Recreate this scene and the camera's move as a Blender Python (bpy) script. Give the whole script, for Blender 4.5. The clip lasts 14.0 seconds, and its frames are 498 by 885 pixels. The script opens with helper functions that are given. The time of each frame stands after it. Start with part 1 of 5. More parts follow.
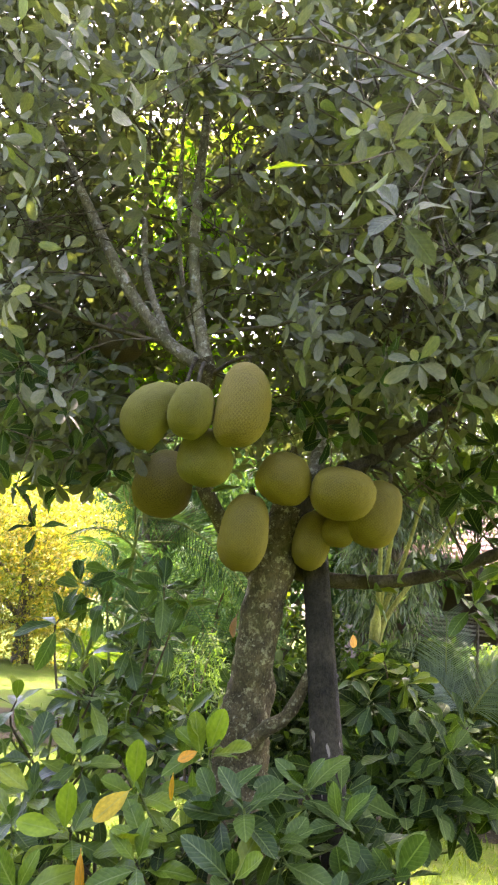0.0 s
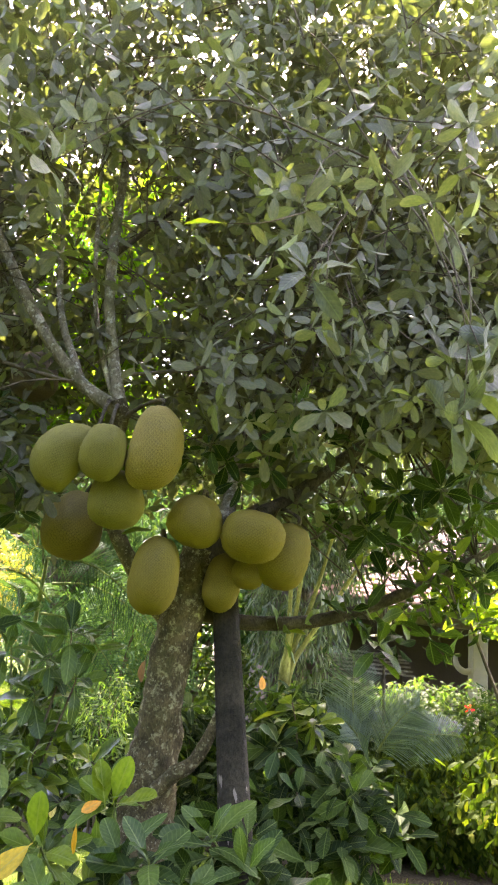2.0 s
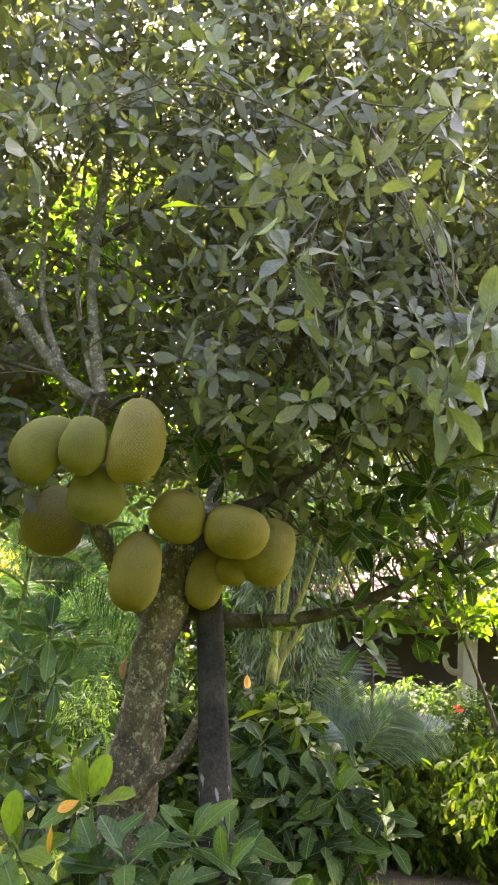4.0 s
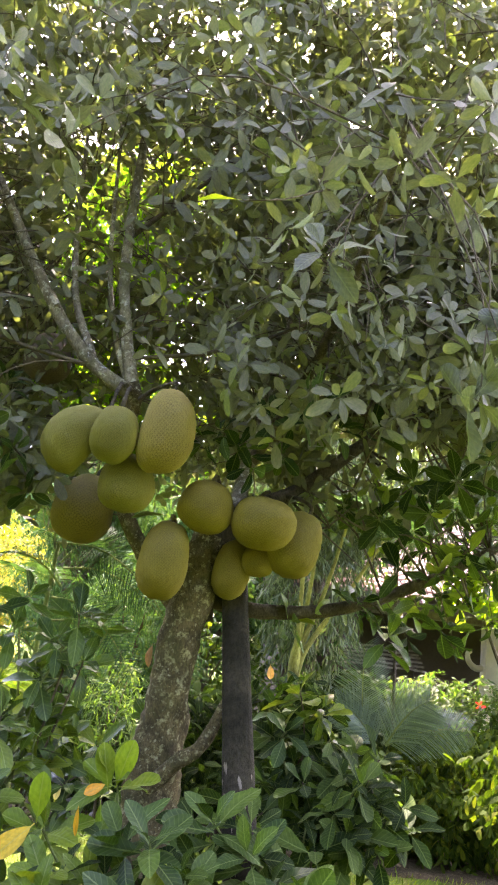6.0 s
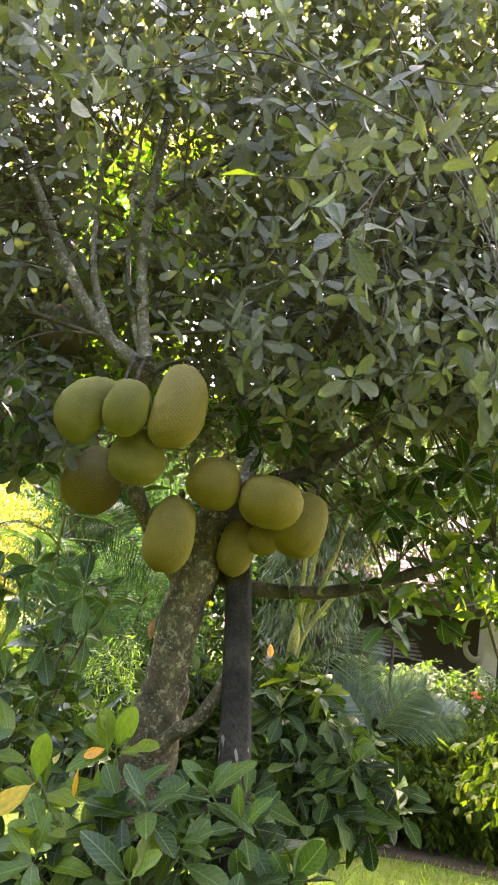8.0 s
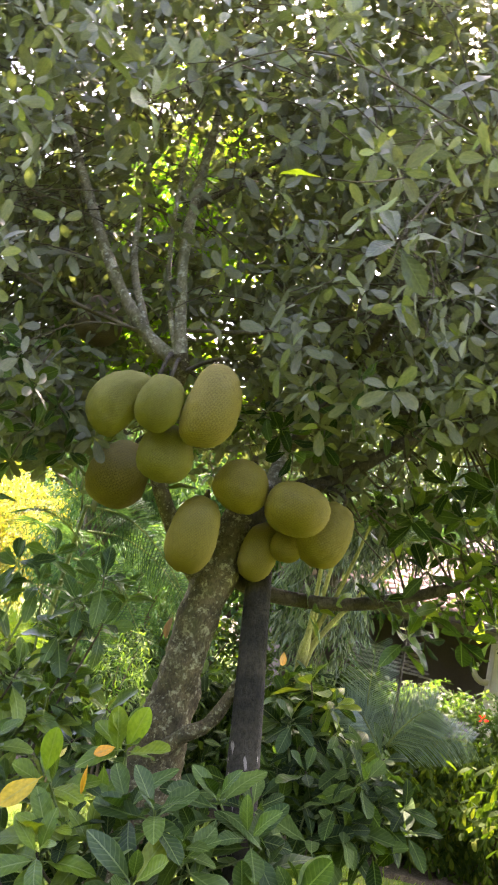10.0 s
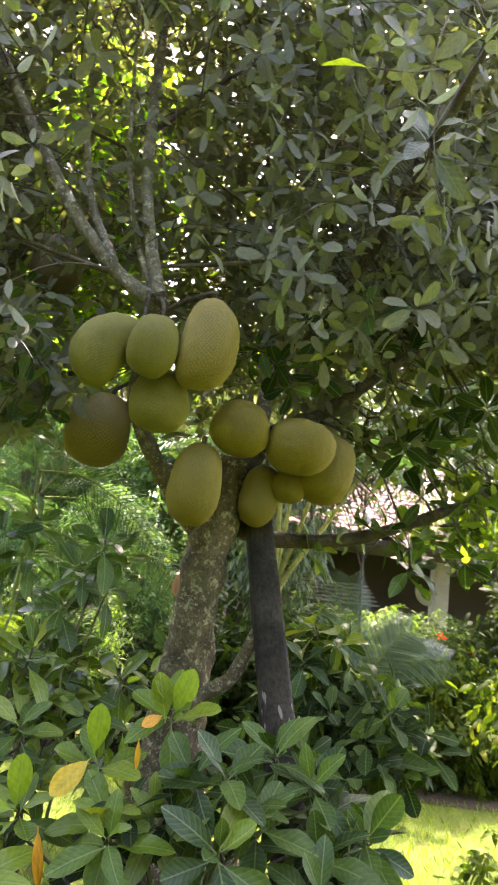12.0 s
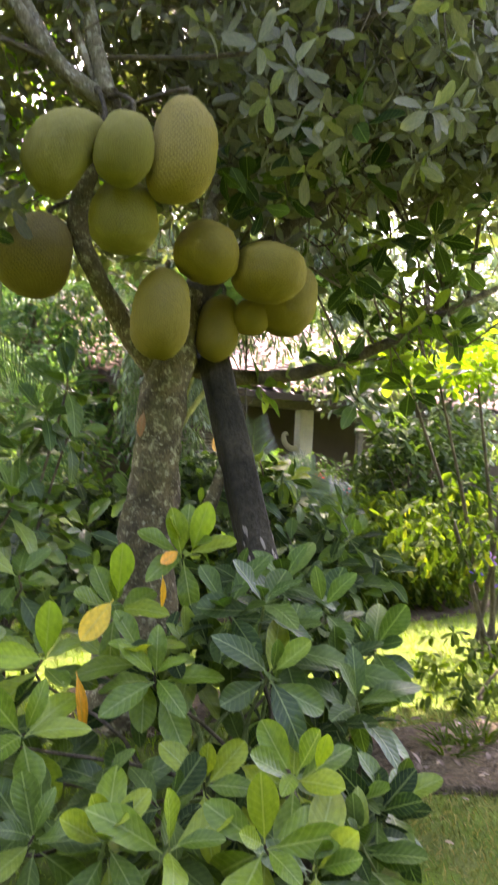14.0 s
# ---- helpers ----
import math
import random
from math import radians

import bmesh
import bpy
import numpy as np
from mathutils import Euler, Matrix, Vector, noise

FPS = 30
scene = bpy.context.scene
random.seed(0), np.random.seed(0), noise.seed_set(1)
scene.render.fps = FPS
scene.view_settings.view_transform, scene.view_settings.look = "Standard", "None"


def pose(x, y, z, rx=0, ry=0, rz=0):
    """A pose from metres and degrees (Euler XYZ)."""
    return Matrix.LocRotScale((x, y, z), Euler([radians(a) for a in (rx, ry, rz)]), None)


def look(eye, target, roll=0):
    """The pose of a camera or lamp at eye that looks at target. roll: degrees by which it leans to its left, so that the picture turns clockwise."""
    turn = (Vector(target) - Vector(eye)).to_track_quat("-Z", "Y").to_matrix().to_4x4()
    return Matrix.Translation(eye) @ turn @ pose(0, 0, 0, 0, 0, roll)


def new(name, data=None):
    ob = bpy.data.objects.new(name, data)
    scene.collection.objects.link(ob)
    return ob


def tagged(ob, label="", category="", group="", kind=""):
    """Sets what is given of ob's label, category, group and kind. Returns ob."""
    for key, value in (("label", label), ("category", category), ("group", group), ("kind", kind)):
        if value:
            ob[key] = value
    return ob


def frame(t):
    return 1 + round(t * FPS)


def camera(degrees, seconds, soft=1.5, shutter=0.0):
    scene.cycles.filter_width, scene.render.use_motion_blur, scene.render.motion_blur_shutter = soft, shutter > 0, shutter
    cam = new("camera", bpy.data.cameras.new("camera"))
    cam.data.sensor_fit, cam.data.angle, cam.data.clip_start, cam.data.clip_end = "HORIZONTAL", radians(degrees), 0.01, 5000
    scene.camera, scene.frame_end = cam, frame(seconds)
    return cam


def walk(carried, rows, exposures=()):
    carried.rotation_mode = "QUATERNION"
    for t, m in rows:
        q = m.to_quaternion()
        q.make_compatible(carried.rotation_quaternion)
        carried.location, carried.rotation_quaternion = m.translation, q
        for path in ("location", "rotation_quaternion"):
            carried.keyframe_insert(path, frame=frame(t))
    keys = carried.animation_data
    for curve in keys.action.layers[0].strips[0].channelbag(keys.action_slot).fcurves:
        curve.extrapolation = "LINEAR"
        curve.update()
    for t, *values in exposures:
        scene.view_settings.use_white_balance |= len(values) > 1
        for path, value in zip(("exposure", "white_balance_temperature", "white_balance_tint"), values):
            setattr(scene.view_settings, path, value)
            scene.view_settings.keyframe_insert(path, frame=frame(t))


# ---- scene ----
cam = camera(36.5, 14.0, soft=2.0, shutter=0.4)
PATH = [
    (0, (0.000, -0.000, 1.549), (-0.163, 1.944, 1.989), 6.49),
    (0.5, (0.000, -0.022, 1.551), (-0.112, 1.917, 2.026), 6.46),
    (1, (0.015, -0.054, 1.574), (-0.026, 1.879, 2.083), 6.15),
    (1.5, (0.007, -0.055, 1.569), (0.026, 1.871, 2.107), 5.93),
    (2, (0.009, -0.063, 1.567), (0.062, 1.857, 2.126), 5.77),
    (2.5, (0.009, -0.068, 1.564), (0.084, 1.847, 2.137), 5.30),
    (5, (0.092, 0.046, 1.537), (0.144, 1.966, 2.093), 6.47),
    (5.5, (0.059, 0.017, 1.538), (0.087, 1.940, 2.086), 6.84),
    (6, (0.036, -0.007, 1.546), (0.048, 1.920, 2.082), 7.32),
    (6.5, (0.027, -0.018, 1.544), (0.036, 1.914, 2.058), 7.70),
    (7, (0.022, -0.041, 1.530), (0.036, 1.899, 2.018), 8.09),
    (9.5, (0.026, 0.012, 1.491), (-0.007, 1.947, 1.996), 12.46),
    (10, (-0.053, 0.029, 1.506), (-0.098, 1.966, 1.999), 14.34),
    (10.5, (-0.151, 0.093, 1.462), (-0.201, 2.021, 1.993), 23.86),
    (11, (-0.271, 0.224, 1.434), (-0.363, 2.122, 2.055), 24.60),
    (11.5, (-0.365, 0.340, 1.412), (-0.383, 2.281, 1.894), 11.26),
    (12, (-0.556, 0.318, 1.413), (-0.311, 2.259, 1.829), 6.90),
    (12.5, (-0.798, 0.272, 1.415), (-0.385, 2.192, 1.794), 2.86),
    (13, (-0.966, 0.374, 1.371), (-0.456, 2.277, 1.714), 1.27),
    (13.5, (-1.090, 0.600, 1.291), (-0.497, 2.493, 1.544), 0.94),
    (14, (-1.210, 0.733, 1.229), (-0.472, 2.589, 1.325), 3.11),
]
walk(cam, [(t, look(eye, target, roll)) for t, eye, target, roll in PATH], exposures=[(0.0, 4.3, 6750, 38), (11.0, 4.3, 6750, 38), (13.0, 4.25, 6750, 38), (14.0, 4.25, 6750, 38)])

# ---- world, sun ----
SUN_AZ, SUN_EL = 24.0, 57.0
world = bpy.data.worlds.new("world")
scene.world = world
world.use_nodes = True
wn = world.node_tree.nodes
sky = wn.new("ShaderNodeTexSky")
sky.sky_type, sky.sun_disc = "NISHITA", False
sky.sun_elevation, sky.sun_rotation = radians(SUN_EL), radians(SUN_AZ)
sky.air_density, sky.dust_density, sky.ozone_density = 1.0, 4.0, 1.0
wn["Background"].inputs["Strength"].default_value = 0.15
world.node_tree.links.new(sky.outputs["Color"], wn["Background"].inputs["Color"])
sun = new("sun", bpy.data.lights.new("sun", "SUN"))
sun.data.energy, sun.data.angle, sun.data.color = 3.3, radians(0.6), (1.0, 0.93, 0.82)
TO_SUN = Vector((math.sin(radians(SUN_AZ)) * math.cos(radians(SUN_EL)), math.cos(radians(SUN_AZ)) * math.cos(radians(SUN_EL)), math.sin(radians(SUN_EL))))
sun.matrix_world = look(TO_SUN * 60, (0, 0, 0))


# ---- materials ----
def material(name, rough=0.6, spec=0.4):
    m = bpy.data.materials.new(name)
    m.use_nodes = True
    n, l = m.node_tree.nodes, m.node_tree.links
    b = n["Principled BSDF"]
    b.inputs["Roughness"].default_value = rough
    b.inputs["Specular IOR Level"].default_value = spec
    return m, n, l, b


def ramp(n, stops):
    r = n.new("ShaderNodeValToRGB")
    e = r.color_ramp.elements
    while len(e) < len(stops):
        e.new(0.5)
    for k, (p, c) in zip(e, stops):
        k.position, k.color = p, (*c, 1)
    return r


def noise_tex(n, l, coord, scale, detail=4.0, rough=0.6):
    t = n.new("ShaderNodeTexNoise")
    t.inputs["Scale"].default_value, t.inputs["Detail"].default_value, t.inputs["Roughness"].default_value = scale, detail, rough
    l.new(coord, t.inputs["Vector"])
    return t


def bump(n, l, b, height, strength, distance):
    u = n.new("ShaderNodeBump")
    u.inputs["Strength"].default_value, u.inputs["Distance"].default_value = strength, distance
    l.new(height, u.inputs["Height"])
    l.new(u.outputs["Normal"], b.inputs["Normal"])
    return u


def math_node(n, l, op, a, b=None):
    k = n.new("ShaderNodeMath")
    k.operation = op
    for i, v in enumerate((a, b)):
        if v is None:
            continue
        if isinstance(v, (int, float)):
            k.inputs[i].default_value = v
        else:
            l.new(v, k.inputs[i])
    return k.outputs[0]


def mix_colour(n, l, fac, a, b, mode="MIX"):
    k = n.new("ShaderNodeMix")
    k.data_type, k.blend_type = "RGBA", mode
    for sock, v in ((k.inputs[0], fac), (k.inputs[6], a), (k.inputs[7], b)):
        if isinstance(v, (int, float)):
            sock.default_value = v
        elif isinstance(v, tuple):
            sock.default_value = (*v, 1)
        else:
            l.new(v, sock)
    return k.outputs[2]


def leaf_material(name, stops, single=False, vein_tone=0.24, through_light=0.35, through_tint=(1.9, 1.7, 0.45), veins=True, rough=0.45, spec=0.32):
    """A leaf: colour from a random value, pale midrib and side veins from its own coordinates, light passing through it."""
    m, n, l, b = material(name, rough, spec)
    if single:
        rnd = n.new("ShaderNodeObjectInfo").outputs["Random"]
    else:
        rnd = n.new("ShaderNodeNewGeometry").outputs["Random Per Island"]
    base = ramp(n, stops)
    l.new(rnd, base.inputs[0])
    col = base.outputs[0]
    geo = n.new("ShaderNodeTexCoord")
    mott = noise_tex(n, l, geo.outputs["UV"], 5.0, 3.0)
    tone = ramp(n, [(0.3, (0.72, 0.76, 0.7)), (0.7, (1.22, 1.18, 1.05))])
    l.new(mott.outputs[0], tone.inputs[0])
    col = mix_colour(n, l, 1.0, col, tone.outputs[0], "MULTIPLY")
    if veins:
        sep = n.new("ShaderNodeSeparateXYZ")
        l.new(geo.outputs["UV"], sep.inputs[0])
        u = math_node(n, l, "ABSOLUTE", math_node(n, l, "SUBTRACT", sep.outputs[0], 0.5))
        rib = math_node(n, l, "LESS_THAN", u, 0.03)
        wob = noise_tex(n, l, geo.outputs["UV"], 3.0, 2.0)
        run = math_node(n, l, "SUBTRACT", sep.outputs[1], math_node(n, l, "MULTIPLY", math_node(n, l, "POWER", u, 0.8), 0.42))
        run = math_node(n, l, "ADD", run, math_node(n, l, "MULTIPLY", wob.outputs[0], 0.07))
        wave = math_node(n, l, "SINE", math_node(n, l, "MULTIPLY", run, 52.0))
        side = math_node(n, l, "MULTIPLY", math_node(n, l, "POWER", math_node(n, l, "MAXIMUM", wave, 0.0), 6.0), 0.38)
        rim = math_node(n, l, "MULTIPLY", math_node(n, l, "GREATER_THAN", math_node(n, l, "ADD", u, math_node(n, l, "MULTIPLY", wob.outputs[0], 0.04)), 0.475), 0.45)
        vein = math_node(n, l, "MAXIMUM", math_node(n, l, "MAXIMUM", rib, side), rim)
        col = mix_colour(n, l, math_node(n, l, "MULTIPLY", vein, vein_tone), col, (0.24, 0.30, 0.11))
        bump(n, l, b, math_node(n, l, "MULTIPLY", math_node(n, l, "ADD", math_node(n, l, "MAXIMUM", wave, -0.4), math_node(n, l, "MULTIPLY", mott.outputs[0], 2.0)), -1.0), 0.3 if single else 0.12, 0.002)
    l.new(col, b.inputs["Base Color"])
    tr = n.new("ShaderNodeBsdfTranslucent")
    l.new(mix_colour(n, l, 1.0, col, through_tint, "MULTIPLY"), tr.inputs["Color"])
    mx = n.new("ShaderNodeMixShader")
    mx.inputs[0].default_value = through_light
    l.new(b.outputs[0], mx.inputs[1])
    l.new(tr.outputs[0], mx.inputs[2])
    l.new(mx.outputs[0], n["Material Output"].inputs["Surface"])
    return m


GREEN = [(0.0, (0.02, 0.042, 0.008)), (0.35, (0.036, 0.068, 0.01)), (0.7, (0.063, 0.108, 0.012)), (0.93, (0.115, 0.155, 0.02)), (1.0, (0.18, 0.21, 0.025))]
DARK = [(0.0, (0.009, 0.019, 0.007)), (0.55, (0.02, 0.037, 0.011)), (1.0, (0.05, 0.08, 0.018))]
# Crown greens lifted towards grey: a veil of glare put into the leaf colour.
VEIL_GREY = [(0.0, (0.085, 0.084, 0.062)), (0.5, (0.112, 0.113, 0.082)), (0.9, (0.132, 0.14, 0.088)), (1.0, (0.14, 0.165, 0.06))]
LIME = [(0.0, (0.05, 0.11, 0.02)), (0.45, (0.09, 0.17, 0.025)), (0.85, (0.15, 0.22, 0.03)), (1.0, (0.24, 0.25, 0.03))]
GOLD = [(0.0, (0.05, 0.075, 0.012)), (0.35, (0.11, 0.15, 0.02)), (0.7, (0.19, 0.185, 0.024)), (1.0, (0.26, 0.22, 0.04))]
FINE = [(0.0, (0.026, 0.066, 0.03)), (0.5, (0.05, 0.11, 0.045)), (1.0, (0.09, 0.155, 0.05))]
FROND = [(0.0, (0.024, 0.05, 0.027)), (0.6, (0.042, 0.078, 0.04)), (1.0, (0.068, 0.105, 0.044))]
leaf_one = leaf_material("leaf green single", GREEN, True, vein_tone=0.3, rough=0.4, spec=0.22, through_light=0.3, through_tint=(1.7, 1.9, 0.4))
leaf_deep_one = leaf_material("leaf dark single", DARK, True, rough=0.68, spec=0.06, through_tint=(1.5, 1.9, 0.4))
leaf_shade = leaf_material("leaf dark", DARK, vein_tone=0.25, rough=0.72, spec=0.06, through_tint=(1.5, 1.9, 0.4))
leaf_many = leaf_material("leaf green", GREEN, rough=0.45, spec=0.22, through_tint=(1.7, 1.9, 0.4))
leaf_fresh_one = leaf_material("leaf fresh single", [(0.0, (0.048, 0.092, 0.007)), (0.5, (0.08, 0.138, 0.009)), (1.0, (0.14, 0.19, 0.012))], True, vein_tone=0.32, rough=0.38, spec=0.2)
leaf_cool_one = leaf_material("leaf cool single", [(0.0, (0.016, 0.036, 0.009)), (0.5, (0.034, 0.064, 0.013)), (1.0, (0.066, 0.106, 0.018))], True, vein_tone=0.28, through_light=0.28, through_tint=(1.5, 1.9, 0.4), rough=0.45, spec=0.16)
leaf_olive = leaf_material("leaf olive", [(0.0, (0.013, 0.026, 0.005)), (0.5, (0.026, 0.044, 0.008)), (0.9, (0.05, 0.072, 0.01)), (1.0, (0.1, 0.11, 0.015))], veins=False, through_light=0.35, through_tint=(1.7, 2.0, 0.3), rough=0.75, spec=0.03)
# Bright lime copy of the foliage: sunlight is put into the base colour.
leaf_sunlit = leaf_material("leaf lime as sunlit", [(0.0, (0.09, 0.16, 0.018)), (0.5, (0.13, 0.215, 0.02)), (1.0, (0.2, 0.27, 0.028))], veins=False, through_light=0.6, through_tint=(1.7, 2.2, 0.3))
leaf_veil = leaf_material("leaf veil grey", VEIL_GREY, vein_tone=0.12, through_light=0.24, through_tint=(1.7, 2.1, 0.5), rough=0.6, spec=0.18)
leaf_deep_near = leaf_material("leaf grey-green single", [(0.0, (0.045, 0.055, 0.032)), (0.5, (0.068, 0.08, 0.044)), (1.0, (0.1, 0.115, 0.055))], True, vein_tone=0.15, through_light=0.25, through_tint=(1.8, 2.1, 0.5), rough=0.5, spec=0.3)
leaf_spray = leaf_material("leaf yellow-green", [(0.0, (0.017, 0.034, 0.006)), (0.5, (0.034, 0.056, 0.009)), (0.85, (0.05, 0.074, 0.01)), (1.0, (0.08, 0.096, 0.012))], veins=False, through_light=0.4, through_tint=(1.5, 1.8, 0.25), rough=0.75, spec=0.03)
leaf_lime = leaf_material("leaf lime", LIME, veins=False, through_light=0.4, rough=0.6, spec=0.2)
leaf_hedge = leaf_material("leaf hedge", [(0.0, (0.032, 0.064, 0.018)), (0.5, (0.062, 0.108, 0.028)), (1.0, (0.105, 0.15, 0.04))], veins=False, through_light=0.45, through_tint=(1.6, 1.9, 0.5), rough=0.55, spec=0.12)
leaf_dusky = leaf_material("leaf dusky", [(0.0, (0.05, 0.075, 0.04)), (0.5, (0.085, 0.115, 0.06)), (1.0, (0.13, 0.16, 0.075))], veins=False, through_light=0.3, through_tint=(1.5, 1.7, 0.6), rough=0.5, spec=0.35)
leaf_gold = leaf_material("leaf gold", GOLD, veins=False, through_light=0.4, rough=0.65, spec=0.2)
leaf_fine = leaf_material("leaf fine", FINE, veins=False, through_light=0.32, through_tint=(1.6, 1.7, 0.5), rough=0.7, spec=0.12)
leaf_frond = leaf_material("palm leaf", FROND, veins=False, through_light=0.22, through_tint=(1.4, 1.8, 0.5), rough=0.65, spec=0.12)
leaf_frond_blue = leaf_material("palm leaf blue", [(0.0, (0.045, 0.075, 0.05)), (0.6, (0.08, 0.125, 0.085)), (1.0, (0.115, 0.16, 0.095))], veins=False, through_light=0.2, through_tint=(1.3, 1.7, 0.6), rough=0.42, spec=0.5)
# Base colour raised so fern fronds and bush tops look sunlit.
leaf_fern = leaf_material("fern leaf", [(0.0, (0.09, 0.15, 0.008)), (1.0, (0.14, 0.19, 0.01))], veins=False, through_light=0.45, through_tint=(1.5, 1.9, 0.2), rough=0.6, spec=0.1)
leaf_yellow = leaf_material("leaf yellowing", [(0, (0.44, 0.31, 0.02)), (1, (0.47, 0.29, 0.015))], True, spec=0.2)
leaf_orange = leaf_material("leaf orange", [(0, (0.52, 0.23, 0.012)), (1, (0.47, 0.26, 0.014))], True)
leaf_bright = leaf_material("leaf young", [(0, (0.13, 0.22, 0.012)), (1, (0.19, 0.26, 0.016))], True, through_light=0.4, spec=0.2)
leaf_dry = leaf_material("leaf litter", [(0, (0.028, 0.02, 0.01)), (0.7, (0.062, 0.046, 0.022)), (1, (0.13, 0.105, 0.05))], veins=False, through_light=0.1, rough=0.8)
petal_violet = leaf_material("petal violet", [(0, (0.06, 0.04, 0.3)), (1, (0.12, 0.07, 0.42))], veins=False, through_light=0.3)
petal_red = leaf_material("petal", [(0, (0.6, 0.03, 0.03)), (1, (0.7, 0.08, 0.04))], veins=False, through_light=0.3)


def bark_material(name, dark, mid, pale, lichen=0.5, scale=1.0):
    m, n, l, b = material(name, 0.9, 0.2)
    co = n.new("ShaderNodeTexCoord").outputs["Object"]
    mp = n.new("ShaderNodeMapping")
    mp.inputs["Scale"].default_value = (1, 1, 0.45)
    l.new(co, mp.inputs["Vector"])
    grain = noise_tex(n, l, mp.outputs[0], 38 * scale, 8, 0.7)
    c1 = ramp(n, [(0.3, dark), (0.55, mid), (0.75, tuple(1.25 * v for v in mid))])
    l.new(grain.outputs[0], c1.inputs[0])
    blot = noise_tex(n, l, co, 8 * scale, 7, 0.75)
    mask = ramp(n, [(0.60 - 0.1 * lichen, (0, 0, 0)), (0.70 - 0.1 * lichen, (1, 1, 1))])
    l.new(blot.outputs[0], mask.inputs[0])
    big = noise_tex(n, l, co, 3.0 * scale, 3)
    tone = ramp(n, [(0.32, (0.5, 0.5, 0.42)), (0.7, (1.4, 1.38, 1.2))])
    l.new(big.outputs[0], tone.inputs[0])
    col = mix_colour(n, l, math_node(n, l, "MULTIPLY", mask.outputs[0], min(1.0, lichen * 1.1)), c1.outputs[0], pale)
    col = mix_colour(n, l, 1.0, col, tone.outputs[0], "MULTIPLY")
    if lichen > 0.5:
        dots = noise_tex(n, l, co, 13 * scale, 4, 0.6)
        crisp = ramp(n, [(0.61, (0, 0, 0)), (0.65, (1, 1, 1))])
        l.new(dots.outputs[0], crisp.inputs[0])
        col = mix_colour(n, l, math_node(n, l, "MULTIPLY", crisp.outputs[0], 0.6), col, pale)
        moss = noise_tex(n, l, co, 1.9 * scale, 5, 0.7)
        green = ramp(n, [(0.5, (0, 0, 0)), (0.66, (1, 1, 1))])
        l.new(moss.outputs[0], green.inputs[0])
        col = mix_colour(n, l, math_node(n, l, "MULTIPLY", green.outputs[0], 0.5), col, (0.07, 0.075, 0.022))
    l.new(col, b.inputs["Base Color"])
    bump(n, l, b, grain.outputs[0], 0.9, 0.015)
    return m


bark = bark_material("lichen bark", (0.029, 0.023, 0.011), (0.104, 0.082, 0.038), (0.35, 0.335, 0.19), 0.68, 3.0)
limb_bark = bark_material("limb bark", (0.03, 0.025, 0.017), (0.085, 0.07, 0.048), (0.24, 0.24, 0.17), 0.4, 2.6)
pale_bark = bark_material("lichen limb bark", (0.06, 0.05, 0.035), (0.18, 0.155, 0.11), (0.46, 0.45, 0.36), 0.7, 2.4)
twig_bark = bark_material("twig bark", (0.035, 0.03, 0.02), (0.085, 0.07, 0.045), (0.2, 0.2, 0.15), 0.2, 2.0)
green_stem = bark_material("green stem", (0.07, 0.1, 0.03), (0.12, 0.16, 0.05), (0.2, 0.2, 0.08), 0.3, 2.0)
post_wood = bark_material("weathered post", (0.013, 0.011, 0.007), (0.033, 0.028, 0.017), (0.1, 0.09, 0.062), 0.16, 1.6)
palm_stem = bark_material("palm stem", (0.12, 0.125, 0.03), (0.22, 0.22, 0.055), (0.36, 0.33, 0.12), 0.4, 1.6)


def rind_material(name, low, high, tip):
    m, n, l, b = material(name, 0.62, 0.35)
    co = n.new("ShaderNodeTexCoord").outputs["Object"]
    big = noise_tex(n, l, co, 6.0, 4)
    c = ramp(n, [(0.32, tuple(0.7 * v for v in low)), (0.68, tuple(0.85 * v for v in high))])
    l.new(big.outputs[0], c.inputs[0])
    att = n.new("ShaderNodeAttribute")
    att.attribute_name = "spike"
    # Paler spike tips; the darker valleys also paint in relief shading.
    col = mix_colour(n, l, math_node(n, l, "MULTIPLY", math_node(n, l, "POWER", att.outputs["Fac"], 1.6), 0.95), c.outputs[0], tip)
    scuff = noise_tex(n, l, co, 26.0, 5)
    mask = ramp(n, [(0.62, (0, 0, 0)), (0.72, (1, 1, 1))])
    l.new(scuff.outputs[0], mask.inputs[0])
    col = mix_colour(n, l, math_node(n, l, "MULTIPLY", mask.outputs[0], 0.3), col, (0.16, 0.11, 0.05))
    l.new(col, b.inputs["Base Color"])
    fine = noise_tex(n, l, co, 120.0, 3)
    bump(n, l, b, fine.outputs[0], 0.25, 0.003)
    return m


rind_green = rind_material("rind green", (0.118, 0.11, 0.014), (0.165, 0.15, 0.02), (0.235, 0.21, 0.04))
rind_tan = rind_material("rind tan", (0.125, 0.09, 0.014), (0.175, 0.129, 0.017), (0.3, 0.232, 0.05))
rind_olive = rind_material("rind olive", (0.135, 0.104, 0.01), (0.185, 0.143, 0.013), (0.255, 0.2, 0.026))
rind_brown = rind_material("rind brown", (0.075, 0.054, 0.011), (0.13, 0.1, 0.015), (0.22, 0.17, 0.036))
# Rind colours darkened so the fruit looks shaded by the crown.
rind_shaded = rind_material("rind shade-dark", (0.06, 0.045, 0.03), (0.1, 0.075, 0.045), (0.13, 0.1, 0.06))


